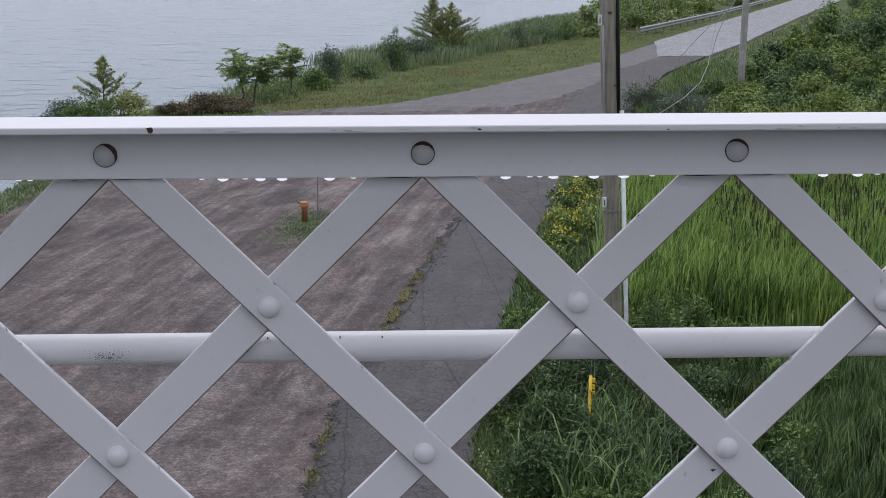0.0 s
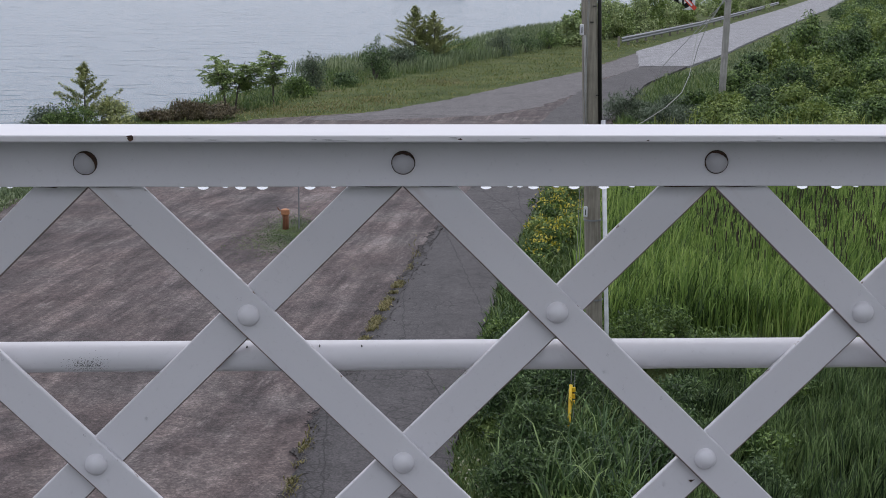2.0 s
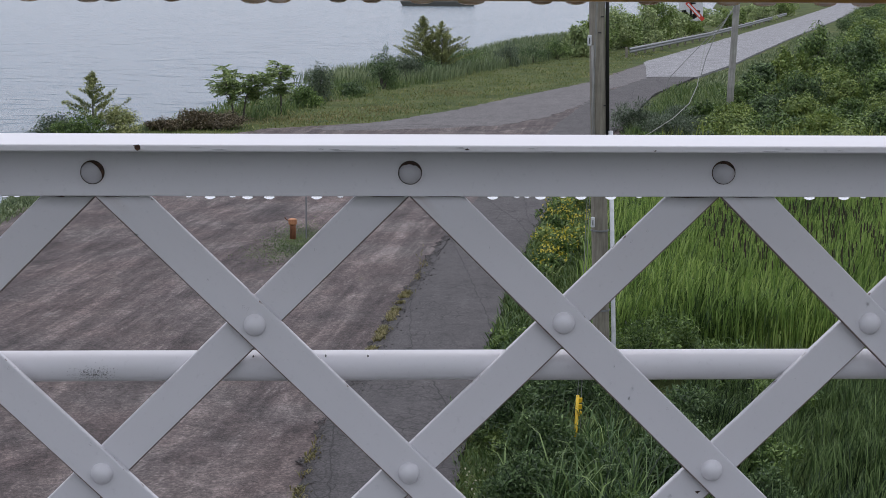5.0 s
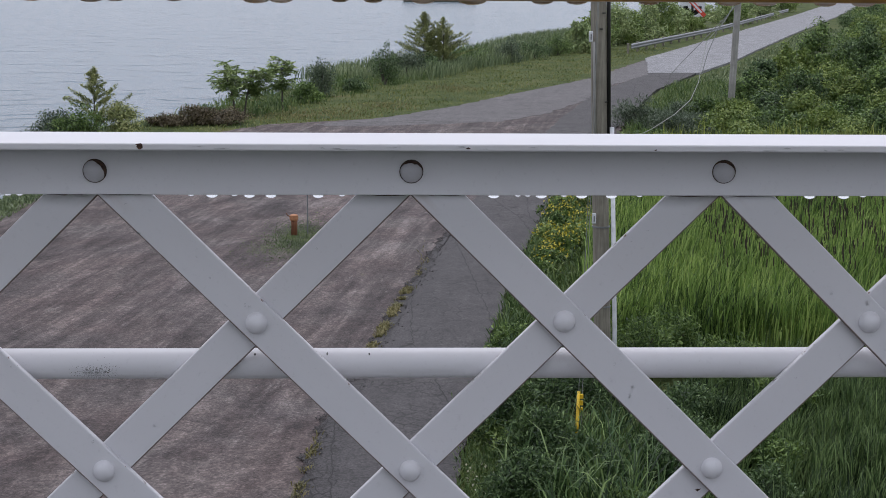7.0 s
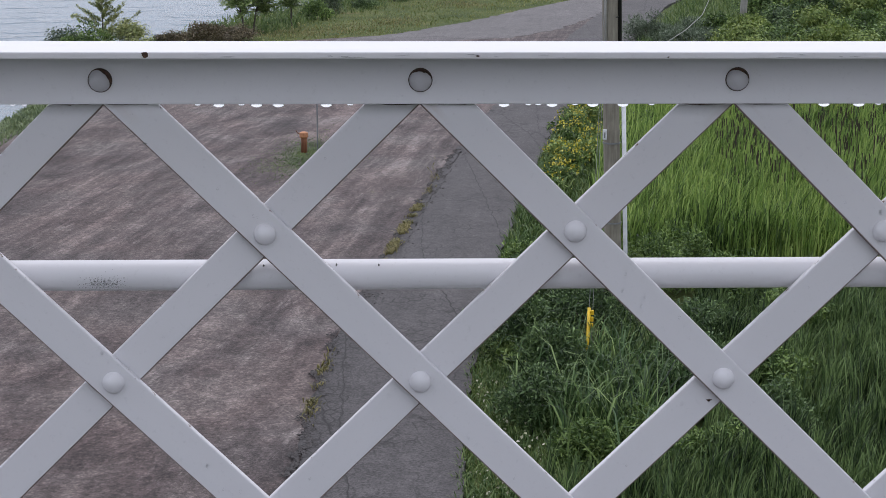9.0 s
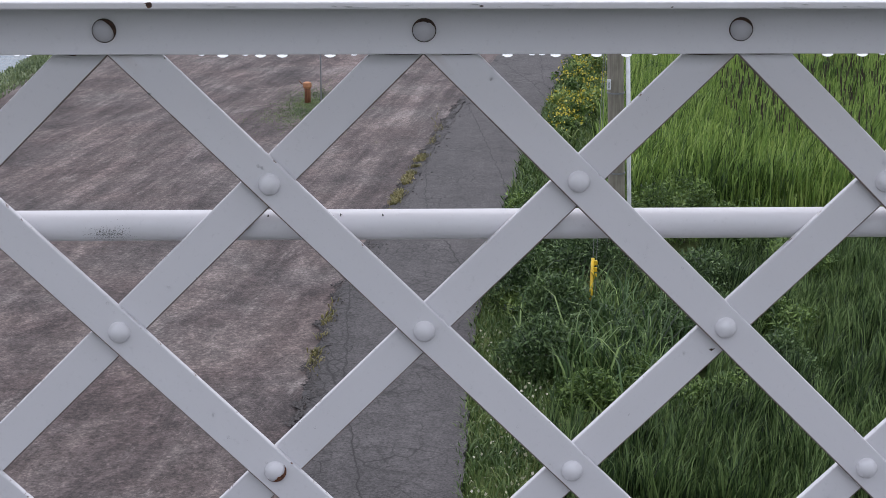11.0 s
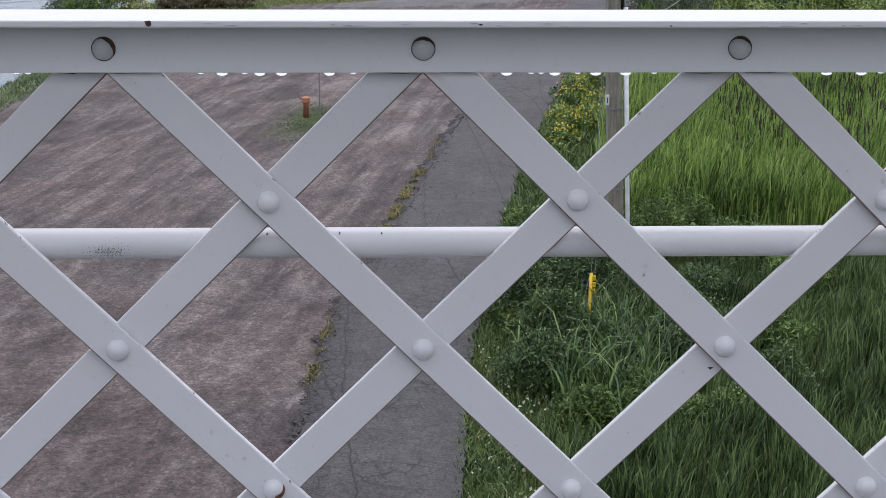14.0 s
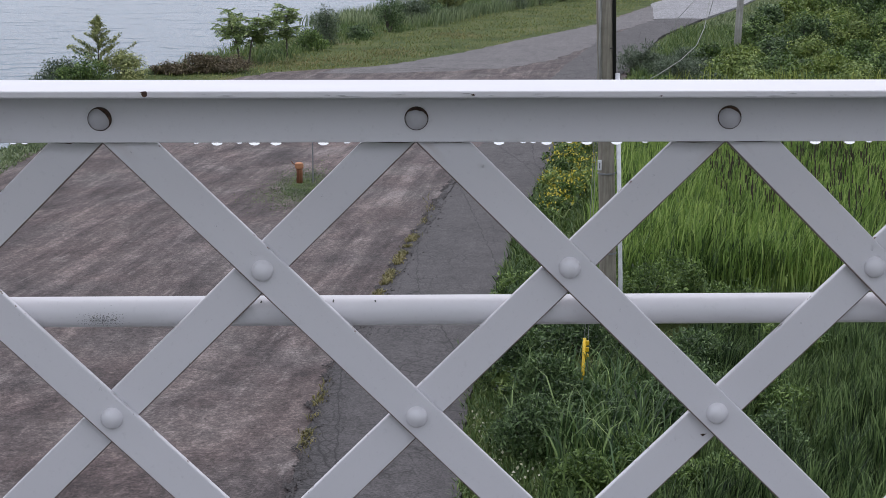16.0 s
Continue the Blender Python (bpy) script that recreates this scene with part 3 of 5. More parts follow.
BARK = wood_material("grey_bark", (0.05, 0.042, 0.035), (0.13, 0.115, 0.10))
HEADS = plain_material("brown_seed_heads", (0.035, 0.026, 0.016), 0.9, 0, 0.4)


def unit(a):
    return a / np.maximum(np.linalg.norm(a, axis=-1, keepdims=True), 1e-6)


def leaves_mesh(name, centres, out, length, width, mat, parent, rng, droop=0.25, facing=False):
    """One pointed, slightly folded leaf at each centre, turned outwards at random; length and width in metres."""
    n = len(centres)
    axis = unit(out * 0.7 + rng.normal(0, 0.75, (n, 3)) + np.array([0, 0, -droop]))
    side = unit(np.cross(axis, unit(rng.normal(0, 1, (n, 3)) + np.array([0, 0, 1.6]))))
    up = np.cross(side, axis)
    if facing:
        up = unit(out + np.array([0, 0, 0.6]) + rng.normal(0, 0.33, (n, 3)))
        side = unit(np.cross(up, rng.normal(0, 1, (n, 3))))
        axis = np.cross(side, up)
    s = rng.uniform(0.6, 1.35, (n, 1))
    L, W = length * s, width * s
    c = np.asarray(centres)
    v = np.stack([c - axis * L * 0.5, c - side * W * 0.5 + up * W * 0.18, c + axis * L * 0.5 - up * L * 0.12, c + side * W * 0.5 + up * W * 0.18], 1)
    return mesh_from(name, v, 4, mat, parent)


def blades_mesh(name, base, height, width, lean, mat, rng, parent=None, wind=(0.0, 0.0), low=0.65, swell=0.0):
    """Grass or reed blades, three joined faces each, bent over by their own lean."""
    n = len(base)
    h = height * rng.uniform(low, 1.2, (n, 1))
    if swell:
        x, y = base[:, 0], base[:, 1]
        h *= (1 + swell * (np.sin(x * 5.1 + 2.0 * np.sin(y * 2.3)) * np.sin(y * 3.7 + 1.7 * np.sin(x * 2.9)) + 0.6 * np.sin(x * 13.0 + y * 4.0) * np.sin(y * 9.0 - x * 3.0)))[:, None]
    a = rng.uniform(0, 2 * math.pi, n)
    d = np.stack([np.cos(a), np.sin(a), np.zeros(n)], 1)
    b = rng.uniform(0, 2 * math.pi, n)
    s = np.stack([np.cos(b), np.sin(b), np.zeros(n)], 1) * width * rng.uniform(0.6, 1.3, (n, 1)) * 0.5
    reach = d * h * lean * rng.uniform(0.3, 1.6, (n, 1)) + np.array([wind[0], wind[1], 0.0]) * h
    up = np.array([0, 0, 1.0])
    p0, p1, p2 = base, base + up * h * 0.45 + reach * 0.18, base + up * h * 0.8 + reach * 0.55
    p3 = base + up * h * (1.0 - 0.25 * lean) + reach
    v = np.stack([p0 - s * 0.7, p0 + s * 0.7, p1 - s, p1 + s, p2 - s * 0.75, p2 + s * 0.75, p3], 1)
    me = bpy.data.meshes.new(name)
    me.vertices.add(n * 7)
    me.vertices.foreach_set("co", v.reshape(-1).astype(np.float32))
    idx = (np.array([0, 1, 3, 2, 2, 3, 5, 4, 4, 5, 6])[None] + 7 * np.arange(n)[:, None]).reshape(-1)
    me.loops.add(n * 11)
    me.loops.foreach_set("vertex_index", idx.astype(np.int32))
    me.polygons.add(n * 3)
    me.polygons.foreach_set("loop_start", (np.array([0, 4, 8])[None] + 11 * np.arange(n)[:, None]).reshape(-1).astype(np.int32))
    me.update(calc_edges=True)
    me.materials.append(mat)
    ob = new(name, me)
    if parent:
        ob.parent = parent
    return ob


def path_right(y):
    pts = [(-3, 0.4), (14.4, 0.73), (18.6, 1.05), (23.2, 1.46), (28, 2.1), (36.4, 3.35), (47.5, 5.4), (60, 8.2), (74, 11.4), (94.7, 16.5), (113, 22.7), (127.7, 28.3), (183.5, 46.9), (262, 74), (390, 116)]
    return np.interp(y, [p[0] for p in pts], [p[1] for p in pts])


def sheet_points(n, y0, y1, near, far, rng, clump=0.0, size=1.0):
    """Points on the ground between two lines x = near(y) and x = far(y); clump thins them out in patches."""
    out = np.zeros((0, 3))
    while len(out) < n:
        y = rng.uniform(y0, y1, 3 * n)
        xa, xb = near(y), far(y)
        x = xa + (xb - xa) * rng.uniform(0, 1, 3 * n)
        keep = rng.uniform(0, 1, 3 * n) < (xb - xa) / np.max(xb - xa)
        if clump:
            f = np.sin(x / size + 1.7 * np.sin(y / size * 0.6)) * np.sin(y / size * 0.8 + 1.3 * np.sin(x / size * 0.9))
            keep &= rng.uniform(0, 1, 3 * n) < 1 - clump + clump * (f > -0.1)
        out = np.concatenate([out, np.stack([x, y, np.zeros(3 * n)], 1)[keep]])
    return out[:n]


def shrub(name, x, y, w, h, mat, seed, label, category="shrub", group="", n=900, leaf=(0.16, 0.07), z=None, lobes=9, stems=5, droop=0.25, facing=False, lump=(0.16, 0.30), low=0.35):
    """A many-stemmed bush: bent stems and an uneven crown of leaves in several lobes with gaps between."""
    rng = np.random.default_rng(seed)
    z = ground_z(x, y) if z is None else z
    ob = empty(name, x, y, z - 0.05, label, category, group)
    tips = []
    for k in range(lobes):
        a, r = rng.uniform(0, 2 * math.pi), rng.uniform(0.05, 0.36) * w
        cz = rng.uniform(low, 0.8) * h * (1 - 0.45 * r / (0.4 * w))
        tips.append((r * math.cos(a), r * math.sin(a), cz, rng.uniform(*lump) * w, rng.uniform(*lump) * h))
    bm = bmesh.new()
    for t in tips[:stems]:
        mid = (t[0] * 0.35 + rng.normal(0, 0.03) * w, t[1] * 0.35, t[2] * 0.5)
        tube(bm, [(t[0] * 0.1, t[1] * 0.1, -0.1), mid, t[:3]], [0.016 * h + 0.008, 0.011 * h + 0.006, 0.004 * h + 0.003], 6)
    part("stems", bm, BARK, ob)
    cs, outs = [], []
    for tx, ty, tz, rw, rh in tips:
        m = int(n / lobes)
        u = unit(rng.normal(0, 1, (m, 3)))
        rad = rng.uniform(0.6 if facing else 0.35, 1.0, (m, 1)) ** 0.5 * (1 + 0.2 * rng.normal(0, 1, (m, 1)))
        p = u * rad * np.array([rw, rw, rh]) + np.array([tx, ty, tz])
        p[:, 2] = np.maximum(p[:, 2], 0.04)
        cs.append(p)
        outs.append(u)
    crown = leaves_mesh("crown", np.concatenate(cs), np.concatenate(outs), leaf[0], leaf[1], mat, ob, rng, droop, facing)
    return ob


def feathery_tree(x, y, h, w, seed, label, trunks=2):
    """A young broadleaf tree with long feathered fronds in flat tiers on bare forked limbs."""
    rng = np.random.default_rng(seed)
    ob = empty("young_tree", x, y, ground_z(x, y) - 0.05, label, "tree", "young trees on the shore")
    cs, outs = [], []
    for k in range(trunks):
        bx = (k - (trunks - 1) / 2) * 0.28 * w
        top = Vector((bx * 1.6, rng.normal(0, 0.1) * w, h * rng.uniform(0.8, 0.95)))
        bm = bmesh.new()
        tube(bm, [(bx * 0.4, 0, -0.1), (bx * 0.8, 0, h * 0.4), top], [0.05, 0.04, 0.015], 8)
        part("trunk", bm, BARK, ob, smooth=True)
        for j in range(20):
            f = rng.uniform(0.38, 0.98)
            at = Vector((bx * (0.4 + 1.2 * f), 0, h * 0.86 * f))
            a = rng.uniform(0, 2 * math.pi)
            reach = w * 0.36 * max(0.15, 1 - ((f - 0.66) / 0.42) ** 2) ** 0.5 * rng.uniform(0.5, 1.15)
            end = at + Vector((math.cos(a) * reach, math.sin(a) * reach, h * rng.uniform(0.02, 0.2)))
            bm = bmesh.new()
            tube(bm, [at, at.lerp(end, 0.5) + Vector((0, 0, 0.03)), end], [0.018, 0.012, 0.006], 5)
            part("limb", bm, BARK, ob)
            for q in range(8):
                b = rng.uniform(0, 2 * math.pi)
                dirn = np.array([math.cos(b), math.sin(b), rng.uniform(-0.45, 0.5)])
                start = np.array(at.lerp(end, rng.uniform(0.3, 1.05)))
                s = np.linspace(0.05, 0.5, 11)[:, None]
                spine = start + dirn * s - np.array([0, 0, 0.35]) * s ** 2
                perp = np.cross(dirn, [0, 0, 1.0])
                for sg in (-1, 1):
                    cs.append(spine + sg * perp * 0.06)
                    outs.append(np.repeat((sg * perp + 0.3 * dirn)[None], 11, 0) * 3)
    leaves_mesh("crown", np.concatenate(cs), np.concatenate(outs), 0.16, 0.058, FEATHER, ob, rng, 0.1)
    return ob


FEATHER = foliage_material("feathered_leaves", (0.05, 0.09, 0.025), (0.18, 0.28, 0.07), (0.42, 0.53, 0.16), 0.9)


def larch(x, y, h, w, seed, label, tops=1, boughs=70):
    """A young open conifer: a straight stem, tiers of drooping boughs and tufts along them."""
    rng = np.random.default_rng(seed)
    ob = empty("young_conifer", x, y, ground_z(x, y) - 0.05, label, "tree", "young conifers on the shore")
    cs, outs = [], []
    for k in range(tops):
        bx = (k - (tops - 1) / 2) * 0.21 * w
        hh = h * (1 - 0.1 * k)
        bm = bmesh.new()
        tube(bm, [(bx, 0, -0.1), (bx + 0.02, 0, hh * 0.5), (bx, 0, hh)], [0.05, 0.03, 0.006], 8)
        part("trunk", bm, BARK, ob, smooth=True)
        for j in range(boughs):
            f = rng.uniform(0.12, 1.0)
            a = rng.uniform(0, 2 * math.pi)
            reach = (w / tops ** 0.5) * 0.5 * (1.02 - f) ** 1.15 * rng.choice((0.5, 0.8, 1.0, 1.3)) + 0.03
            at = np.array([bx, 0, hh * f])
            end = at + np.array([math.cos(a) * reach, math.sin(a) * reach, reach * rng.uniform(0.25, 0.8)])
            m = int(8 + 105 * reach)
            t = rng.uniform(0.15, 1.05, (m, 1))
            p = at + (end - at) * t + rng.normal(0, 0.035, (m, 3))
            cs.append(p)
            outs.append(unit(rng.normal(0, 1, (m, 3)) + np.array([0, 0, 0.5])))
            if j % 3 == 0:
                bm = bmesh.new()
                tube(bm, [tuple(at), tuple(end)], [0.012, 0.003], 5)
                part("bough", bm, BARK, ob)
    leaves_mesh("crown", np.concatenate(cs), np.concatenate(outs), 0.13, 0.034, LEAF_LARCH, ob, rng, 0.0)
    return ob


# marsh of cattails on the landward side
rng = np.random.default_rng(5)
pts = sheet_points(24000, 26.5, 44.0, lambda y: path_right(y) + 1.7, lambda y: 0.34 * y + 1.6, rng, 0.25, 1.3)
reeds = tagged(blades_mesh("cattail_marsh", pts, 1.35, 0.024, 0.15, REED, rng, wind=(0.07, 0.0), low=0.4, swell=0.26), "dense green cattail reeds in a marsh", "reeds", kind="stuff")
pts = sheet_points(16000, 42.0, 56.5, lambda y: path_right(y) + 2.2, lambda y: 0.335 * y + 1.6, rng, 0.25, 1.6)
tagged(blades_mesh("cattail_marsh", pts, 1.35, 0.034, 0.15, REED_PALE, rng, wind=(0.05, 0.0), low=0.4, swell=0.26), "yellow-green cattail reeds further out in the marsh", "reeds", kind="stuff")

for n, y0, y1, gap, reach, w, mat, lab in ((80000, 26.5, 44.0, 1.7, 0.34, 0.024, REED, "short upright green reed leaves"), (44000, 42.0, 56.5, 2.2, 0.335, 0.034, REED_PALE, "short upright yellow-green reed leaves")):
    pts = sheet_points(n, y0, y1, lambda y: path_right(y) + gap, lambda y: reach * y + 1.6, rng, 0.25, 1.4)
    rise = 0.85 + 0.25 * np.sin(pts[:, 0] * 2.1 + np.sin(pts[:, 1] * 1.3)) * np.sin(pts[:, 1] * 1.7)
    pts[:, 2] = rng.uniform(0.0, 1.0, n) ** 0.6 * rise
    tagged(blades_mesh("reed_leaves", pts, 0.42, w, 0.3, mat, rng, wind=(0.10, 0.0), low=0.5), lab, "reeds", kind="stuff")


def seed_heads(n, rng):
    """Brown cattail heads on their stalks, standing just above the blades; the dark strokes also stand for shaded gaps.
    """
    base = sheet_points(n, 29.0, 47.0, lambda y: path_right(y) + 4.4, lambda y: 0.335 * y + 1.6, rng, 0.5, 2.0)
    faces = []
    z0 = rng.uniform(1.25, 1.75, n)
    lean = rng.normal(0, 0.05, (n, 2))
    for k in range(5):
        a, c = 2 * math.pi * k / 5, 2 * math.pi * (k + 1) / 5
        r = 0.012
        quad = []
        for ang, zz in ((a, 0.0), (c, 0.0), (c, 0.17), (a, 0.17)):
            quad.append(np.stack([base[:, 0] + r * math.cos(ang) + lean[:, 0] * (1 + zz), base[:, 1] + r * math.sin(ang), z0 + zz], 1))
        faces.append(np.stack(quad, 1))
    return tagged(mesh_from("cattail_heads", np.concatenate(faces), 4, HEADS), "dark brown cattail heads among the reeds, also drawn for shaded gaps", "seed heads", kind="stuff")


seed_heads(900, rng)

# long grass and thicket below the bridge
pts = sheet_points(50000, 13.5, 25.5, lambda y: np.where(y > 15.8, np.minimum(3.7 + 0.17 * (y - 15.8), 0.3 * y), path_right(y) + 0.9), lambda y: 0.33 * y + 1.2, rng, 0.75, 0.34)
tagged(blades_mesh("long_grass", pts, 0.58, 0.015, 0.24, GRASS_LONG, rng, wind=(0.06, -0.03), low=0.4, swell=0.4), "long dark green grass bent over in tufts", "grass", kind="stuff")
pts = np.concatenate([np.stack([rng.normal(x, 0.24, 50), rng.normal(y, 0.5, 50), np.zeros(50)], 1) for x, y in ((2.35, 20.6), (3.6, 21.6), (3.4, 19.0), (2.2, 18.6), (4.0, 21.0), (3.0, 17.8))])
tagged(blades_mesh("reed_tufts", pts, 1.0, 0.022, 0.6, GRASS_LONG, rng), "tufts of broad green reed grass in the thicket", "grass", kind="stuff")
TUFT = foliage_material("broad_reed_grass", (0.012, 0.034, 0.009), (0.068, 0.138, 0.035), (0.21, 0.32, 0.08), 0.9, vary=0.6)
pts = np.concatenate([np.stack([rng.normal(x, 0.30, 260), rng.normal(y, 0.55, 260), np.zeros(260)], 1) for x, y in ((2.95, 19.6), (2.7, 18.3), (3.25, 20.8), (3.5, 18.9), (3.1, 17.5))])
tagged(blades_mesh("broad_grass", pts, 0.72, 0.026, 0.55, TUFT, rng, low=0.35, swell=0.3), "broad-bladed bright green grass in the thicket", "grass", kind="stuff")
pts = sheet_points(9000, 13.5, 24.0, lambda y: path_right(y) - 0.09, lambda y: path_right(y) + 1.6, rng, 0.2, 0.5)
tagged(blades_mesh("verge_grass", pts, 0.20, 0.016, 0.6, CLOVER, rng), "short green grass and clover at the path's edge", "grass", kind="stuff")
pts = sheet_points(16000, 24.0, 62.0, lambda y: path_right(y) + 0.08, lambda y: path_right(y) + 1.9, rng, 0.3, 0.7)
tagged(blades_mesh("verge_weeds", pts, 0.45, 0.026, 0.5, CLOVER, rng), "mixed green weeds and tall herbs along the path", "weeds", kind="stuff")
pts = sheet_points(230, 13.8, 20.0, lambda y: path_right(y) + 0.05, lambda y: path_right(y) + 1.0, rng) + np.array([0, 0, 0.19])
tagged(leaves_mesh("clover_flowers", pts, np.tile([0, 0, 1.0], (230, 1)), 0.046, 0.036, FLOWER_W, None, rng, 0), "small white clover flowers in the grass", "flowers", kind="stuff")

THICKET = [(2.4, 25.7, 1.4, 1.0), (2.3, 23.6, 1.5, 1.05), (3.5, 25.6, 1.7, 1.2), (1.9, 21.6, 1.3, 0.9), (4.3, 24.5, 1.6, 1.2), (3.2, 22.4, 1.7, 1.1), (5.1, 25.9, 1.5, 1.1), (2.3, 19.8, 1.5, 0.9), (5.9, 24.2, 1.5, 1.1), (4.2, 20.0, 1.4, 0.8), (4.6, 27.6, 1.5, 0.9), (5.8, 27.6, 1.5, 0.9), (6.3, 22.3, 1.3, 0.9), (1.9, 18.6, 1.3, 0.75), (3.3, 17.6, 1.2, 0.55), (4.1, 19.0, 1.4, 0.8), (2.4, 17.0, 1.0, 0.5), (4.6, 21.4, 1.5, 0.9), (5.2, 19.6, 1.5, 0.85), (4.9, 17.6, 1.4, 0.7), (3.9, 16.6, 1.2, 0.6)]
for k, (x, y, w, h) in enumerate(THICKET):
    m = (LEAF_MID, LEAF_DARK, LEAF_MID, LEAF_DARK)[k % 4]
    shrub("willow_bush", x, y, w, h * 1.4, m, 40 + k, "dark green narrow-leaved bush in the thicket beside the path", "bush", "thicket beside the path", 5200, (0.088, 0.026), lobes=16, droop=-0.2, lump=(0.12, 0.26))
shrub("bright_weed", 1.75, 21.2, 0.7, 0.75, LEAF_FRESH, 77, "bright yellow-green broad-leaved weed in the thicket", "weed", "", 260, (0.16, 0.05), lobes=6)
HERBS = [(5.0, 42.9, 1.5, 1.2), (4.2, 38.6, 1.1, 0.9), (3.6, 34.3, 0.9, 0.8), (5.9, 46.9, 1.3, 1.1), (4.7, 41.0, 1.2, 1.1), (5.6, 44.8, 1.3, 1.2), (4.3, 36.9, 1.1, 1.0), (5.3, 40.2, 1.2, 1.1), (3.9, 35.6, 1.0, 0.9), (6.4, 48.9, 1.4, 1.2), (3.2, 32.2, 0.9, 0.7), (4.8, 38.0, 1.2, 1.0)]
for k, (x, y, w, h) in enumerate(HERBS):
    ob = shrub("flowering_weed", x + 0.14, y, w, h, LEAF_FRESH if k % 2 else LEAF_MID, 80 + k, "tall weeds with small yellow flower heads by the path", "weeds", "flowering weeds by the path", 900, (0.13, 0.05), lobes=10)
    q = np.random.default_rng(300 + k)
    nf = 90 if k != 2 else 20
    u = unit(q.normal(0, 1, (nf, 3)) + np.array([0, 0, 0.9]))
    leaves_mesh("flowering_top", u * q.uniform(0.6, 1.05, (nf, 1)) * np.array([0.46 * w, 0.46 * w, 0.46 * h]) + np.array([0, 0, 0.5 * h]), u, 0.075, 0.042, FLOWER_Y, ob, q, 0)["kind"] = "stuff"
for k, (x, y, w, h) in enumerate([(5.3, 31.0, 1.6, 1.4), (5.6, 33.6, 1.4, 1.3), (6.3, 30.2, 1.5, 1.2), (7.0, 43.2, 1.5, 1.5), (7.5, 46.2, 1.6, 1.6), (6.2, 37.0, 1.3, 1.3), (6.8, 40.0, 1.4, 1.5), (5.9, 28.6, 1.4, 1.1), (6.6, 41.0, 1.5, 1.4), (7.6, 48.0, 1.8, 1.7), (9.2, 56.0, 2.0, 1.8)]):
    shrub("marsh_shrub", x, y, w, h, LEAF_MID, 100 + k, "leafy green shrub at the edge of the reeds", "shrub", "shrubs at the marsh edge", 1400, (0.13, 0.06), lobes=11)

# bank of bushes beyond the marsh
BANK = [(10.6, 60.5, 2.4, 1.5), (12.4, 59.0, 2.6, 1.6), (14.4, 60.0, 2.8, 1.7), (16.4, 58.8, 2.8, 1.6), (18.3, 60.2, 3.0, 1.8), (20.0, 59.0, 2.8, 1.7), (12.6, 66.5, 2.8, 1.9), (14.6, 65.2, 3.0, 2.0), (16.6, 66.0, 3.0, 2.1), (18.6, 65.0, 3.2, 2.1), (20.6, 64.4, 3.2, 2.2), (22.4, 66.0, 3.2, 2.2), (15.9, 69.8, 3.0, 1.9), (11.9, 71.4, 3.0, 2.0), (13.2, 69.5, 3.0, 1.8), (15.3, 74.3, 2.6, 1.5), (17.6, 71.9, 3.2, 2.3), (19.2, 71.4, 3.2, 2.2), (20.9, 69.5, 3.4, 2.2), (23.0, 71.1, 3.2, 2.5), (19.6, 83.4, 3.0, 2.4), (21.9, 82.6, 3.5, 2.7), (24.2, 84.4, 3.5, 3.0), (26.6, 82.9, 3.6, 3.2)]
for k, (x, y, w, h) in enumerate(BANK):
    grey_one = k in (6, 13, 14)
    shrub("bank_shrub", x, y, w, h, LEAF_GREY if grey_one else (LEAF_MID, LEAF_DARK, LEAF_VINE, LEAF_MID, LEAF_VINE)[k % 5], 130 + k, "grey-green feathery bush on the bank" if grey_one else "dense green leafy bush on the bank", "bush", "bushes on the bank", 5000, (0.2, 0.028) if grey_one else (0.145, 0.075), lobes=22, droop=-0.4 if grey_one else 0.3, facing=not grey_one and k % 3 > 0, lump=(0.09, 0.22), low=0.2)
for k, (x, y, w, h) in enumerate([(23.7, 98.4, 2.6, 2.2), (26.1, 101.0, 3.2, 3.4), (29.2, 106.5, 4.0, 4.4), (31.9, 105.5, 4.2, 4.1), (34.6, 107.5, 4.4, 5.0), (30.0, 93.0, 3.6, 3.2), (33.0, 96.0, 4.0, 3.6), (46.5, 152.0, 5.5, 4.2), (52.5, 158.0, 6.0, 5.0), (58.4, 172.0, 6.5, 5.2), (41.0, 128.0, 5.0, 4.4), (45.0, 133.0, 5.0, 4.8), (36.2, 121.0, 4.4, 3.2), (38.6, 129.0, 4.8, 3.0), (41.4, 140.0, 5.2, 3.2), (45.2, 149.0, 5.6, 3.4), (50.6, 166.0, 6.4, 3.2), (26.0, 88.0, 3.4, 2.6), (29.0, 87.5, 3.6, 2.8), (24.2, 93.0, 3.0, 2.0), (56.5, 186.0, 6.4, 3.6), (63.0, 205.0, 7.5, 4.2), (71.0, 226.0, 8.5, 4.6), (80.0, 250.0, 9.0, 5.0), (91.0, 282.0, 11.0, 6.0), (66.0, 222.0, 7.0, 3.0), (73.5, 243.0, 8.0, 3.2), (82.0, 268.0, 8.5, 3.4), (93.0, 302.0, 10.0, 4.0), (106.0, 336.0, 11.0, 4.4), (59.0, 200.0, 6.5, 3.0)]):
    shrub("tall_bush", x, y, w, h, (LEAF_DARK, LEAF_VINE, LEAF_MID)[k % 3], 160 + k, "tall dark green bush beside the road", "bush", "bushes beside the road", 4500, (0.2, 0.105), lobes=26, facing=k % 2 == 0, lump=(0.08, 0.2), low=0.2)
pts = sheet_points(16000, 55.0, 100.0, lambda y: path_right(y) + 0.6, lambda y: 0.335 * y + 3, rng, 0.3, 2.5)
tagged(blades_mesh("bank_grass", pts, 0.6, 0.034, 0.5, CLOVER, rng), "rough green grass between the bushes", "grass", kind="stuff")

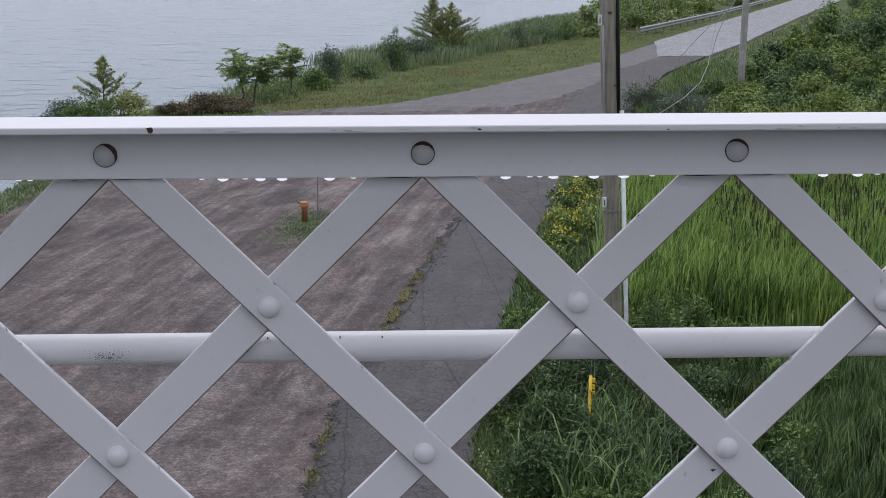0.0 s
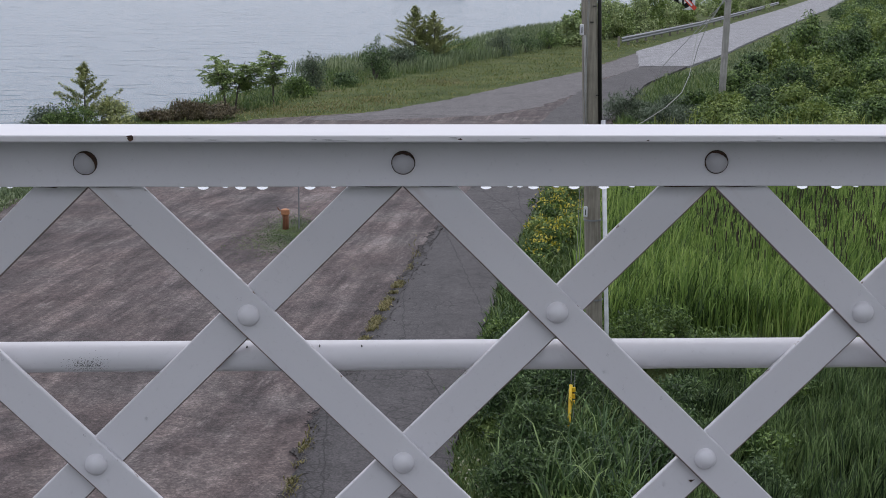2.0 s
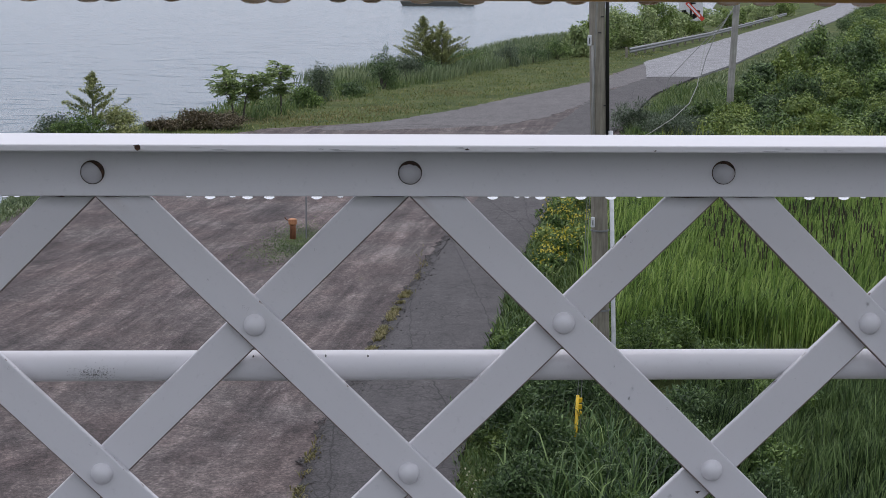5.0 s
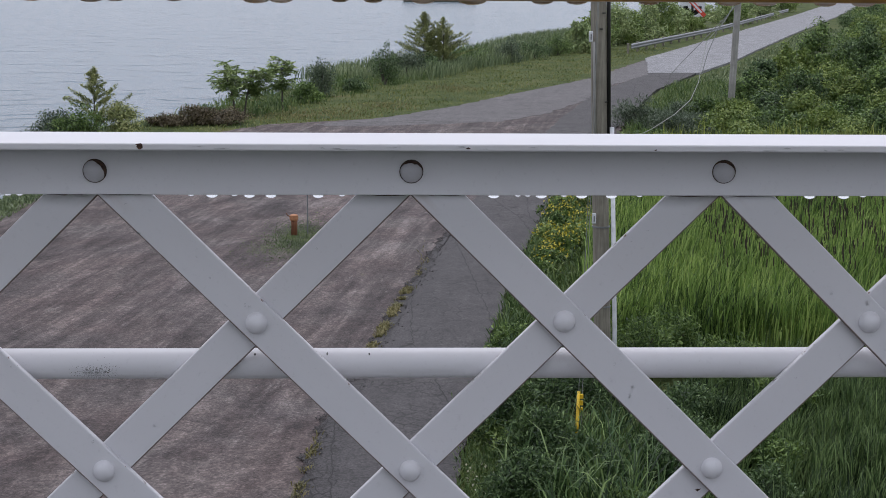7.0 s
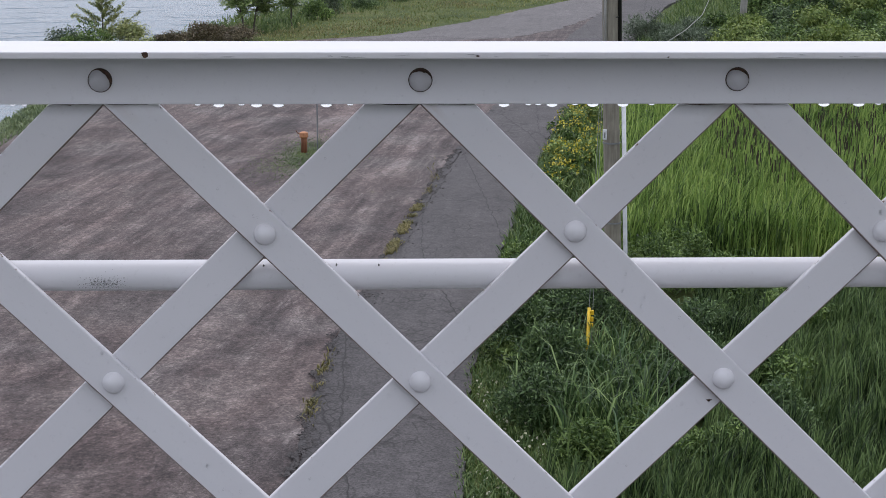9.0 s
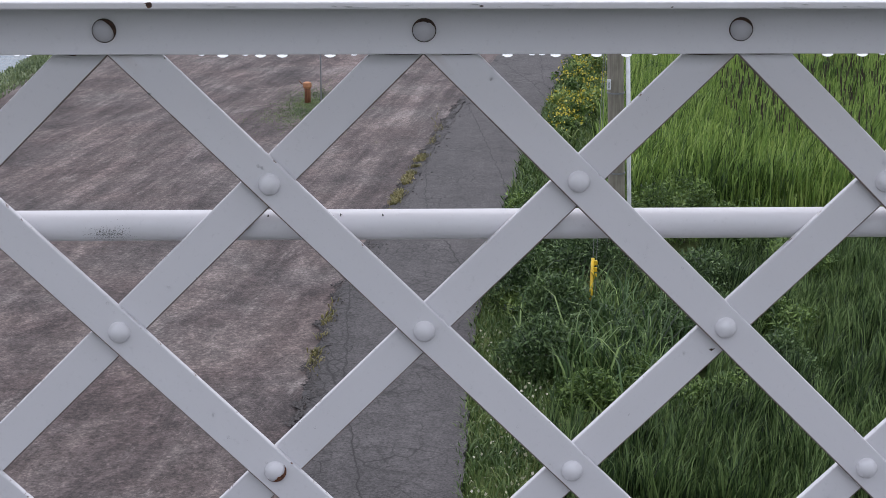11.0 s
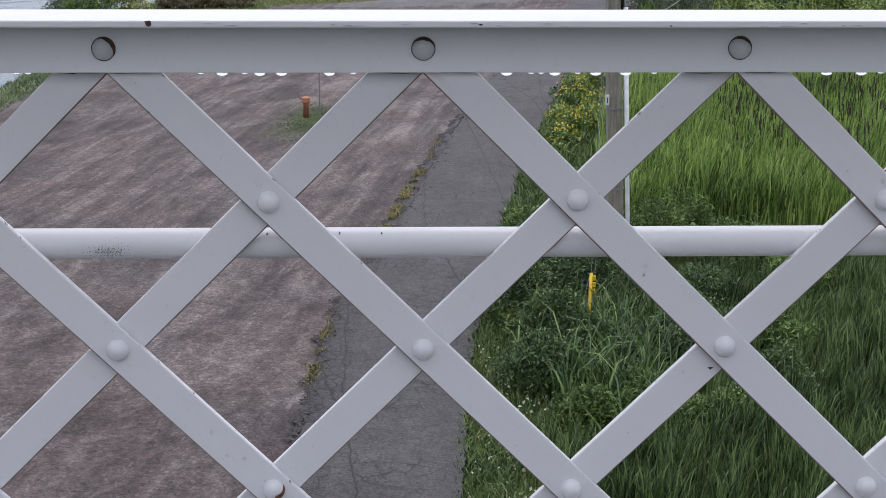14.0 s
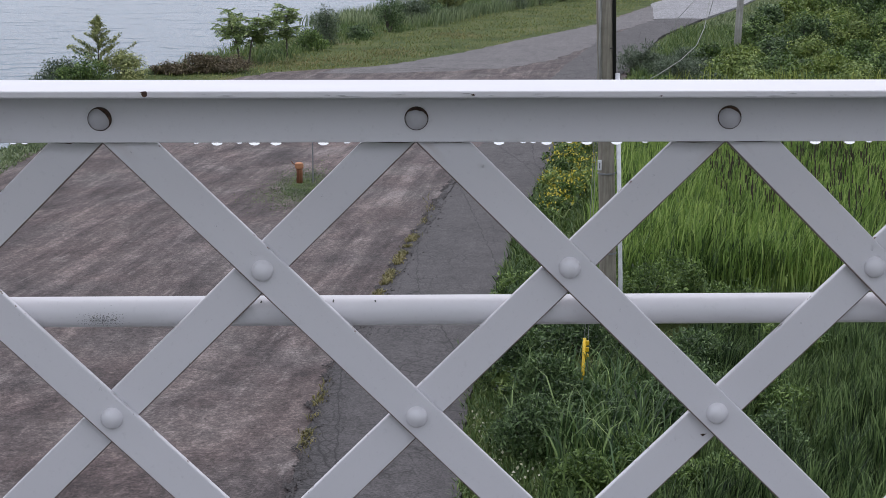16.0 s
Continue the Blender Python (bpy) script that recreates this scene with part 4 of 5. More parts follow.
pts = sheet_points(7000, 98.0, 200.0, lambda y: path_right(y) + 0.8, lambda y: path_right(y) + 7.0, rng, 0.3, 2.5)
tagged(blades_mesh("roadside_grass", pts, 0.28, 0.07, 0.6, SHORE_GRASS, rng, swell=0.3), "rough green grass on the road's landward side", "grass", kind="stuff")

# seaward verge: mown strip, tall grass, bushes and young trees along the shore
def verge_left(y):
    return np.array([shore_x(float(v)) for v in np.atleast_1d(y)])


def road_left(y):
    pts = [(60, -5.2), (72, -3.6), (76, 1.2), (88, 6.4), (105.5, 14.0), (130, 21.3), (188, 41.2), (262, 66.4), (400, 112)]
    return np.interp(y, [p[0] for p in pts], [p[1] for p in pts])


pts = sheet_points(26000, 68.0, 150.0, verge_left, lambda y: road_left(y) - 0.45 - 0.35 * np.sin(y * 0.9) * np.sin(y * 0.37), rng, 0.45, 1.2)
tagged(blades_mesh("mown_verge", pts, 0.075, 0.032, 0.9, VERGE, rng), "mown yellow-green grass verge beside the road", "grass", kind="stuff")
pts = sheet_points(3600, 70.0, 150.0, verge_left, lambda y: road_left(y) - 1.2, rng, 0.95, 1.5)
tagged(blades_mesh("verge_herbs", pts, 0.18, 0.05, 0.9, VERGE, rng, swell=0.4), "patches of taller green herbs in the verge", "weeds", kind="stuff")
pts = sheet_points(4500, 77.0, 108.0, lambda y: verge_left(y) - 0.3, lambda y: verge_left(y) + 0.38 * (road_left(y) - verge_left(y)), rng, 0.85, 0.9)
tagged(blades_mesh("shore_weeds", pts, 0.42, 0.035, 0.6, CLOVER, rng, low=0.3, swell=0.5), "uneven dark green weeds along the shore", "weeds", kind="stuff")
pts = np.concatenate([np.stack([rng.normal(x, 0.9, 420), rng.normal(y, 1.6, 420), np.full(420, 0.02)], 1) for x, y in ((-4.2, 77.0), (-1.6, 79.0), (0.6, 83.5), (4.5, 96.0))])
tagged(blades_mesh("dry_grass", pts, 0.13, 0.03, 0.9, GRASS_DRY, rng), "patches of dry straw-coloured grass in the verge", "grass", kind="stuff")
pts = sheet_points(14000, 103.0, 185.0, lambda y: verge_left(y) - 2.0, lambda y: verge_left(y) + 0.42 * (road_left(y) - verge_left(y)), rng, 0.3, 2.4)
tagged(blades_mesh("tall_shore_grass", pts, 0.85, 0.05, 0.35, SHORE_GRASS, rng, wind=(0.1, 0)), "tall rough grass along the shore", "grass", kind="stuff")
pts = sheet_points(9000, 40.0, 76.0, lambda y: verge_left(y) - 0.3, lambda y: verge_left(y) + 0.9, rng, 0.2, 1.5)
tagged(blades_mesh("shore_edge_grass", pts, 0.2, 0.035, 0.5, SHORE_GRASS, rng), "green grass on the lot's seaward edge", "grass", kind="stuff")

larch(-11.9, 68.0, 2.95, 3.0, 7, "young yellow-green conifer on the shore", 1)
larch(4.1, 116.0, 4.1, 6.6, 8, "young two-topped yellow-green conifer on the shore", 2, 150)
feathery_tree(-6.5, 77.0, 2.65, 3.1, 9, "young broadleaf tree with bright feathered leaves on the shore", 2)
feathery_tree(-4.7, 81.0, 2.7, 1.9, 10, "thin young tree with bright feathered leaves on the shore", 1)
SHORE = [(-13.9, 67.5, 2.6, 2.0), (-9.2, 72.0, 2.2, 0.9), (-13.2, 67.2, 2.6, 1.6), (-10.7, 67.3, 2.3, 1.8), (-12.3, 66.8, 2.6, 1.7), (-8.2, 72.6, 2.6, 1.1), (-6.8, 73.0, 2.4, 1.0), (-3.6, 85.4, 2.1, 1.4), (-3.05, 90.0, 1.6, 3.0), (-1.3, 93.4, 1.8, 1.2), (0.5, 98.9, 1.9, 3.3), (2.0, 107.5, 2.8, 2.6), (3.4, 113.0, 3.0, 1.8), (7.2, 122.1, 3.8, 2.3), (10.3, 125.4, 2.6, 2.4), (12.8, 131.1, 3.6, 2.0), (15.3, 136.4, 3.0, 2.2)]
for k, (x, y, w, h) in enumerate(SHORE):
    m, lab = (LEAF_GREY, "grey-green twiggy bush on the shore") if k == 0 else (LEAF_LARCH, "yellow-green young conifer bush on the shore") if k == 3 else (LEAF_BROWN, "low brownish bush on the shore") if k in (1, 5, 6) else (LEAF_DARK if k == 10 else (LEAF_DARK, LEAF_MID, LEAF_GREY)[k % 3], "green wind-worn bush on the shore")
    shrub("shore_bush", x, y, w, h, m, 200 + k, lab, "bush", "bushes on the shore", 2600, (0.125, 0.052), lobes=16, facing=k % 3 == 0, lump=(0.12, 0.26), low=0.2)
for k, (x, y, w, h) in enumerate([(17.6, 141.0, 4.2, 3.4), (20.2, 148.0, 4.6, 4.8), (22.6, 155.0, 5.4, 6.2), (24.2, 159.0, 5.0, 5.2), (27.2, 164.0, 5.2, 5.6), (29.6, 172.0, 6.0, 6.2), (33.0, 184.0, 6.4, 4.6), (37.0, 196.0, 6.0, 3.6), (41.0, 206.0, 7.0, 4.0), (49.0, 226.0, 7.0, 3.8), (60.0, 255.0, 8.0, 4.0), (72.0, 290.0, 9.0, 4.4)]):
    shrub("shore_thicket", x, y, w, h, (LEAF_HAZED, LEAF_FRESH)[k % 2], 230 + k, "fresh green thicket behind the guardrail", "bush", "thickets behind the guardrail", 4200, (0.26, 0.14), lobes=30, lump=(0.07, 0.18), low=0.08)
# weeds in the cracked edge between gravel and path
ey = np.concatenate([rng.uniform(25.6, 33.2, 2600), rng.normal(20.7, 0.5, 130), rng.normal(19.2, 0.35, 170), rng.normal(35.5, 1.2, 130)])
ey = ey[np.sin(ey * 3.1) + 0.8 * np.sin(ey * 7.3 + 1) > -0.35]
ex = np.interp(ey, [17.4, 19.6, 22.9, 27.6, 32.3, 36.4], [-1.12, -1.03, -0.78, -0.08, 0.56, 1.16]) + rng.normal(0, 0.05, len(ey))
pts = np.stack([ex, ey, np.full(len(ey), 0.11)], 1)
tagged(blades_mesh("edge_weeds", pts, 0.10, 0.020, 0.8, GRASS_DRY, rng), "yellow-green weeds in the crumbling path edge", "weeds", kind="stuff")
pts = np.concatenate([np.stack([rng.normal(-2.05, 0.42, 7000), rng.normal(40.0, 1.5, 7000), np.full(7000, 0.09)], 1), np.stack([rng.normal(-2.7, 0.4, 700), rng.normal(38.6, 1.0, 700), np.full(700, 0.09)], 1)])
tagged(blades_mesh("post_grass", pts, 0.06, 0.014, 0.9, CLOVER, rng), "patch of green grass round the post", "grass", kind="stuff")


# ---- poles, wires, signs ----
def build_pole():
    p = empty("utility_pole", 3.685, 24.0, 0, "weathered grey-brown wooden utility pole with a white conduit", "utility pole")
    top = (-0.22, 0.0, 7.3)
    bm = bmesh.new()
    tube(bm, [(0.03, 0, -0.3), (-0.03, 0, 1.4), (-0.145, 0, 4.5), (-0.206, 0, 6.5), top], [0.140, 0.135, 0.128, 0.126, 0.125], 20)
    part("pole_shaft", bm, POLE, p, smooth=True)
    bm = bmesh.new()
    tube(bm, [(0.005, -0.05, 4.3), (-0.05, -0.05, 6.5), (-0.07, -0.05, 7.3)], 0.030, 8)
    part("cable", bm, BLACK, p, "thick black cable stapled to the pole", True)
    bm = bmesh.new()
    tube(bm, [(0.175, -0.16, 0.0), (0.16, -0.16, 1.2), (0.035, -0.14, 4.55)], 0.036, 12)
    part("conduit", bm, WHITE, p, "white plastic conduit", True)
    bm = bmesh.new()
    tube(bm, [(-0.215, -0.115, 4.15), (-0.255, -0.115, 5.2), (-0.285, -0.115, 5.9)], 0.02, 8)
    part("wire_cover", bm, POLE_GREY, p, "pale grey cover over a thin wire", True)
    for z, x in ((2.93, -0.087), (1.62, -0.037)):
        bm = bmesh.new()
        tube(bm, [(x, 0, z - 0.012), (x, 0, z + 0.012)], 0.145, 20)
        part("strap", bm, STEEL, p)
    for x, z in ((-0.335, 5.98), (-0.22, 3.08)):
        bm = bmesh.new()
        box(bm, x - 0.032, x + 0.032, -0.165, -0.13, z - 0.085, z + 0.085, 0.012)
        tag = part("tag_plate", bm, WHITE, p, "small white plate")
        bm = bmesh.new()
        box(bm, x - 0.007, x + 0.007, -0.168, -0.1655, z - 0.05, z + 0.04)
        part("tag_bar", bm, BLACK, tag)
    for x, z in ((-0.16, 6.35), (-0.2, 6.1), (-0.09, 4.95), (-0.03, 4.3)):
        bm = bmesh.new()
        box(bm, x, x + 0.05, -0.15, -0.12, z - 0.008, z + 0.008)
        part("staple", bm, BLACK, p)
    # the guy wires run from the pole down to their anchor
    for k, (dx, zt) in enumerate(((-0.16, 7.2), (-0.13, 6.6))):
        bm = bmesh.new()
        tube(bm, [(-0.22, -0.14, zt), (-0.83 + 0.06 * k, -3.3, 0.12)], 0.0045, 6)
        part("guy_wire", bm, WIRE, p)
    bm = bmesh.new()
    a, c = Vector((-0.22, -0.14, 7.2)), Vector((-0.83, -3.3, 0.12))
    lo, hi = c.lerp(a, 0.002), c.lerp(a, 0.116)
    tube(bm, [lo, lo.lerp(hi, 0.5), hi], [0.022, 0.026, 0.026], 10)
    g = part("guy_guard", bm, GUARD, p, "bright yellow plastic guy guard", True)
    bm = bmesh.new()
    for k in range(3):
        q = lo.lerp(hi, 0.70 + 0.11 * k)
        box(bm, q.x + 0.02, q.x + 0.07, q.y - 0.02, q.y + 0.02, q.z - 0.035, q.z + 0.035, 0.008)
    part("clip", bm, GUARD, g)
    return p


def build_far_pole():
    p = empty("leaning_pole", 16.9, 76.0, 0, "thin grey leaning wooden pole with loose wires", "utility pole")
    bm = bmesh.new()
    tube(bm, [(-0.02, 0, -0.3), (0.05, 0, 2.0), (0.18, 0, 5.7), (0.25, 0, 7.6)], [0.17, 0.165, 0.155, 0.15], 14)
    part("pole_shaft", bm, POLE_GREY, p, smooth=True)

    def wire(pts, r):
        out = []
        for (x0, y0, z0), (x1, y1, z1) in zip(pts, pts[1:]):
            for k in range(6):
                f = k / 6
                out.append((x0 + (x1 - x0) * f, y0 + (y1 - y0) * f, z0 + (z1 - z0) * f))
        bm = bmesh.new()
        tube(bm, out + [pts[-1]], r, 6)
        part("loose_wire", bm, WIRE_PALE, p)
    wire([(0.15, -0.1, 5.6), (-0.75, -0.2, 4.4), (-1.25, -0.3, 3.2), (-1.5, -0.3, 2.2)], 0.015)
    wire([(0.1, -0.1, 5.45), (-1.6, -0.5, 3.73), (-2.6, -0.8, 2.75), (-3.1, -1.0, 2.25), (-3.22, -1.0, 1.77)], 0.015)
    wire([(0.1, -0.1, 5.7), (-0.6, -0.8, 4.7), (-1.54, -1.5, 3.83), (-2.2, -4.0, 3.1), (-3.15, -8.0, 2.34), (-4.1, -11.3, 1.85), (-5.23, -14.0, 1.48), (-6.46, -16.0, 1.09), (-7.46, -18.0, 0.95)], 0.016)
    return p


def build_post():
    p = empty("marker_post", -2.17, 40.6, 0.08, "short rusty brown post with a faded orange top", "post")
    bm = bmesh.new()
    tube(bm, [(0, 0, -0.1), (0.01, 0, 0.3), (0, 0, 0.45)], [0.085, 0.08, 0.085], 14)
    part("post_shaft", bm, STUMP, p, smooth=True)
    bm = bmesh.new()
    tube(bm, [(0, 0, 0.42), (0, 0, 0.46), (0.0, 0, 0.56), (0, 0, 0.585)], [0.095, 0.115, 0.110, 0.06], 14)
    part("post_cap", bm, ORANGE, p, "faded orange cap")
    bm = bmesh.new()
    tube(bm, [(-0.08, 0, 0.5), (-0.17, 0, 0.56), (-0.2, 0, 0.62)], 0.012, 6)
    part("bracket", bm, STUMP, p)
    q = empty("steel_stake", -1.82, 40.7, 0.08, "thin grey steel stake standing in grass", "stake")
    bm = bmesh.new()
    tube(bm, [(0, 0, -0.1), (0, 0, 1.45)], 0.018, 8)
    part("stake_rod", bm, STEEL, q)


def build_guardrail():
    pts = [Vector(v) for v in ((21.9, 140.0, 0), (29.0, 159.0, 0), (36.8, 180.0, 0), (48.0, 213.0, 0), (58.0, 243.0, 0), (70.6, 281.0, 0))]
    g = empty("guardrail", 0, 0, 0, "long galvanised steel guardrail beside the road", "guardrail")
    prof = [(0.0, 0.34), (-0.09, 0.42), (-0.09, 0.50), (0.0, 0.58), (-0.09, 0.66), (-0.09, 0.74), (0.0, 0.82)]
    bm = bmesh.new()
    rows = []
    for i, p in enumerate(pts):
        d = (pts[min(i + 1, 5)] - pts[max(i - 1, 0)]).normalized()
        side = Vector((d.y, -d.x, 0))
        rows.append([bm.verts.new(p + side * -a + Vector((0, 0, z))) for a, z in prof] + [bm.verts.new(p + side * (-a - 0.03) + Vector((0, 0, z))) for a, z in prof[::-1]])
    for a, c in zip(rows, rows[1:]):
        for k in range(len(a)):
            bm.faces.new((a[k], a[(k + 1) % len(a)], c[(k + 1) % len(a)], c[k]))
    bm.faces.new(rows[0])
    bm.faces.new(rows[-1][::-1])
    bmesh.ops.recalc_face_normals(bm, faces=bm.faces)
    part("beam", bm, STEEL, g)
    for (a, c) in zip(pts, pts[1:]):
        for k in range(5):
            q = a.lerp(c, k / 5)
            bm = bmesh.new()
            box(bm, q.x - 0.32, q.x - 0.12, q.y - 0.1, q.y + 0.1, -0.2, 0.88, 0.01)
            part("post", bm, POLE, g)


def build_sign():
    s = empty("no_anchoring_sign", 38.6, 200.0, 0, "white square board with a black anchor crossed by a red bar", "sign")
    w = 1.5
    bm = bmesh.new()
    box(bm, -w, w, -0.05, 0.05, 1.55, 4.55, 0.02)
    board = part("board", bm, WHITE, s, "white painted board")
    bm = bmesh.new()
    box(bm, -0.15, 0.15, -0.062, -0.0525, 2.2, 4.0)
    box(bm, -0.55, 0.55, -0.062, -0.0525, 3.55, 3.75)
    for k in range(18):
        a = math.pi * (1.02 + 0.96 * (k + 0.5) / 18)
        arm = Matrix.Translation((0.86 * math.cos(a), 0, 2.85 + 0.86 * math.sin(a))) @ Matrix.Rotation(-a, 4, "Y")
        box(bm, -0.29, 0.29, -0.0635, -0.0525, -0.12, 0.12, m=arm)
    part("anchor_symbol", bm, BLACK, board, "black anchor symbol")
    bm = bmesh.new()
    box(bm, -1.5, 1.5, -0.075, -0.066, -0.24, 0.24, m=Matrix.Translation((0.50, 0, 2.70)) @ Matrix.Rotation(radians(45), 4, "Y"))
    part("red_bar", bm, RED, board, "red diagonal bar with a pale middle")
    bm = bmesh.new()
    box(bm, -1.3, 0.9, -0.082, -0.077, -0.11, 0.11, m=Matrix.Translation((0.50, 0, 2.70)) @ Matrix.Rotation(radians(45), 4, "Y"))
    part("pale_band", bm, WHITE, board)
    bm = bmesh.new()
    box(bm, -0.16, 0.16, 0.06, 0.26, -0.3, 4.2, 0.02)
    part("sign_post", bm, BLACK, s)


def build_barge():
    b = empty("moored_barge", 18.0, 468.0, -2.0, "low dark barge lying on the grey water", "barge")
    bm = bmesh.new()
    box(bm, -10.6, 10.6, -3, 3, -0.4, 1.4, 0.3)
    for v in bm.verts:
        if v.co.z < 0.2:
            v.co.x *= 0.93
    part("hull", bm, HULL, b)
    bm = bmesh.new()
    box(bm, -9.5, 9.5, -2.4, 2.4, 1.4, 1.9, 0.1)
    part("deck_load", bm, POLE, b)


def build_yellow_beam():
    """The yellow painted bar that hangs across the view above the railing."""
    y = empty("yellow_handrail", 0, -0.25, 6.969, "mustard yellow painted wet handrail above the lattice railing", "handrail")
    bm = bmesh.new()
    box(bm, X0, X1, -0.03, 0.03, 0.0, 0.075, 0.008)
    part("rail_bar", bm, YELLOW, y)
    for x in (X0 + 0.05, X1 - 0.05):
        bm = bmesh.new()
        box(bm, x - 0.03, x + 0.03, -0.028, 0.028, Z_LOW - 0.0436 - 6.969, 0.0, 0.004)
        part("rail_post", bm, YELLOW, y)
    return y


build_pole()
build_far_pole()
build_post()
build_guardrail()
build_sign()
build_barge()
beam = build_yellow_beam()


# ---- rain drops hanging from the bars ----
def drop_mesh(r, h, name):
    """A hanging drop: flat where it clings, round below."""
    bm = bmesh.new()
    bmesh.ops.create_uvsphere(bm, u_segments=16, v_segments=10, radius=1)
    for v in bm.verts:
        v.co.z = v.co.z * 0.25 if v.co.z > 0 else v.co.z
    bmesh.ops.transform(bm, matrix=Matrix.Diagonal((r, min(r, 0.0075), h, 1)), verts=bm.verts)
    return finish(bm, name, DROP, True)


BIG, SMALL = drop_mesh(0.0088, 0.0046, "big_drop"), drop_mesh(0.0048, 0.0026, "small_drop")
DROPS = [(-0.308, 0), (-0.279, 1), (-0.248, 0), (-0.227, 1), (-0.197, 1), (-0.131, 1), (-0.098, 0), (0.115, 1), (0.149, 0), (0.163, 0), (0.182, 1), (0.214, 0), (0.239, 1), (0.281, 1), (0.321, 0), (0.563, 1), (0.612, 1), (0.640, 0), (-0.561, 0), (-0.545, 0), (-0.62, 1), (0.70, 1), (0.76, 0)]
for x, big in DROPS:
    d = new("water_drop", BIG if big else SMALL)
    d.location = (x, -0.005, 6.6945 - 0.0002)
    tagged(d, "clear rain drop hanging from the grey chord", "water drop", "rain drops under the chord")
rng = np.random.default_rng(17)
x = -0.62
while x < 0.75:
    r = rng.uniform(0.007, 0.012)
    bm = bmesh.new()
    bmesh.ops.create_uvsphere(bm, u_segments=12, v_segments=8, radius=1)
    bmesh.ops.transform(bm, matrix=Matrix.Diagonal((r * 1.5, 0.012, r * 0.48, 1)), verts=bm.verts)
    d = part("water_drop", bm, DROP, None, smooth=True)
    d.location = (x, -0.25, 6.969)
    tagged(d, "rain drop hanging under the yellow handrail", "water drop", "rain drops under the handrail")
    x += rng.uniform(0.028, 0.10)


# ---- beads of rain standing on the bars' faces ----
def build_beads(n):
    q = np.random.default_rng(23)
    bm = bmesh.new()
    while n:
        k, lean, along = int(q.integers(-4, 5)), int(q.choice((1, -1))), q.uniform(0.1, 3.9)
        across = q.uniform(-0.021, 0.021)
        x, z = k * PITCH + lean * along * PITCH / 2 + 0.707 * across, Z_TOP - along * ROW + 0.707 * across * lean
        y = 0.0 if lean > 0 else BAR_T + 0.0003
        if abs(x) > 0.85 or (lean < 0 and min(along % 1, 1 - along % 1) < 0.22):
            continue
        r = q.uniform(0.0011, 0.0026)
        bmesh.ops.create_uvsphere(bm, u_segments=10, v_segments=6, radius=1, matrix=Matrix.Translation((x, y - 0.0002, z)) @ Matrix.Diagonal((r, r * 0.28, r * q.uniform(1.0, 1.7), 1)))
        n -= 1
    beads = part("rain_beads", bm, DROP, None, smooth=True)
    tagged(beads, "small clear beads of rain on painted bars", "water drops", kind="stuff")


build_beads(60)


# ---- wear on the railing: lichen, chips, dark lines at the joints ----
def fleck(x, y, z, w, h, mat, name, label, seed, parent=None):
    """A ragged thin flake lying on a face that looks towards -y."""
    q = np.random.default_rng(seed)
    bm = bmesh.new()
    ring = [bm.verts.new((x + w * (0.5 + 0.35 * q.uniform(-1, 1)) * math.cos(a), y, z + h * (0.5 + 0.35 * q.uniform(-1, 1)) * math.sin(a))) for a in (2 * math.pi * k / 11 for k in range(11))]
    f = bm.faces.new(ring)
    out = bmesh.ops.extrude_face_region(bm, geom=[f])
    for v in out["geom"]:
        if isinstance(v, bmesh.types.BMVert):
            v.co.y -= 0.0004
    bmesh.ops.recalc_face_normals(bm, faces=bm.faces)
    return part(name, bm, mat, parent, label)


railing = bpy.data.objects["bridge_railing"]
LICHEN = plain_material("black_lichen", (0.12, 0.12, 0.115), 0.95, 0, 0.4, 60)
for x, y, z, w, h in ((-0.3690, -0.0741, 6.7685, 0.011, 0.006), (0.075, -0.0741, 6.7675, 0.005, 0.002), (0.33, -0.0741, 6.7660, 0.004, 0.0015)):
    fleck(x, y, z, w, h, RUST, "paint_chip", "bare dark chip in the paint", int(1000 * (x + 2)), railing)
fleck(0.4225, 0.0121, 6.257, 0.008, 0.004, RUST, "rust_spot", "rusted notch in the bar's lower edge", 71, railing)
# A flat dark fleck added to stand for a bug on the bar.
fleck(-0.383, -0.0003, 6.639, 0.0045, 0.003, LICHEN, "bug_spot", "dark bug on the bar, as a flat speck", 72, railing)
for x, w, h in ((-0.12, 0.0022, 0.008), (-0.225, 0.0025, 0.006), (0.71, 0.004, 0.003), (0.24, 0.003, 0.003), (-0.06, 0.002, 0.005)):
    fleck(x, 0.0318, 6.4567, w, h, LICHEN, "paint_nick", "dark nick in the pipe's paint", int(500 + 100 * x), railing)
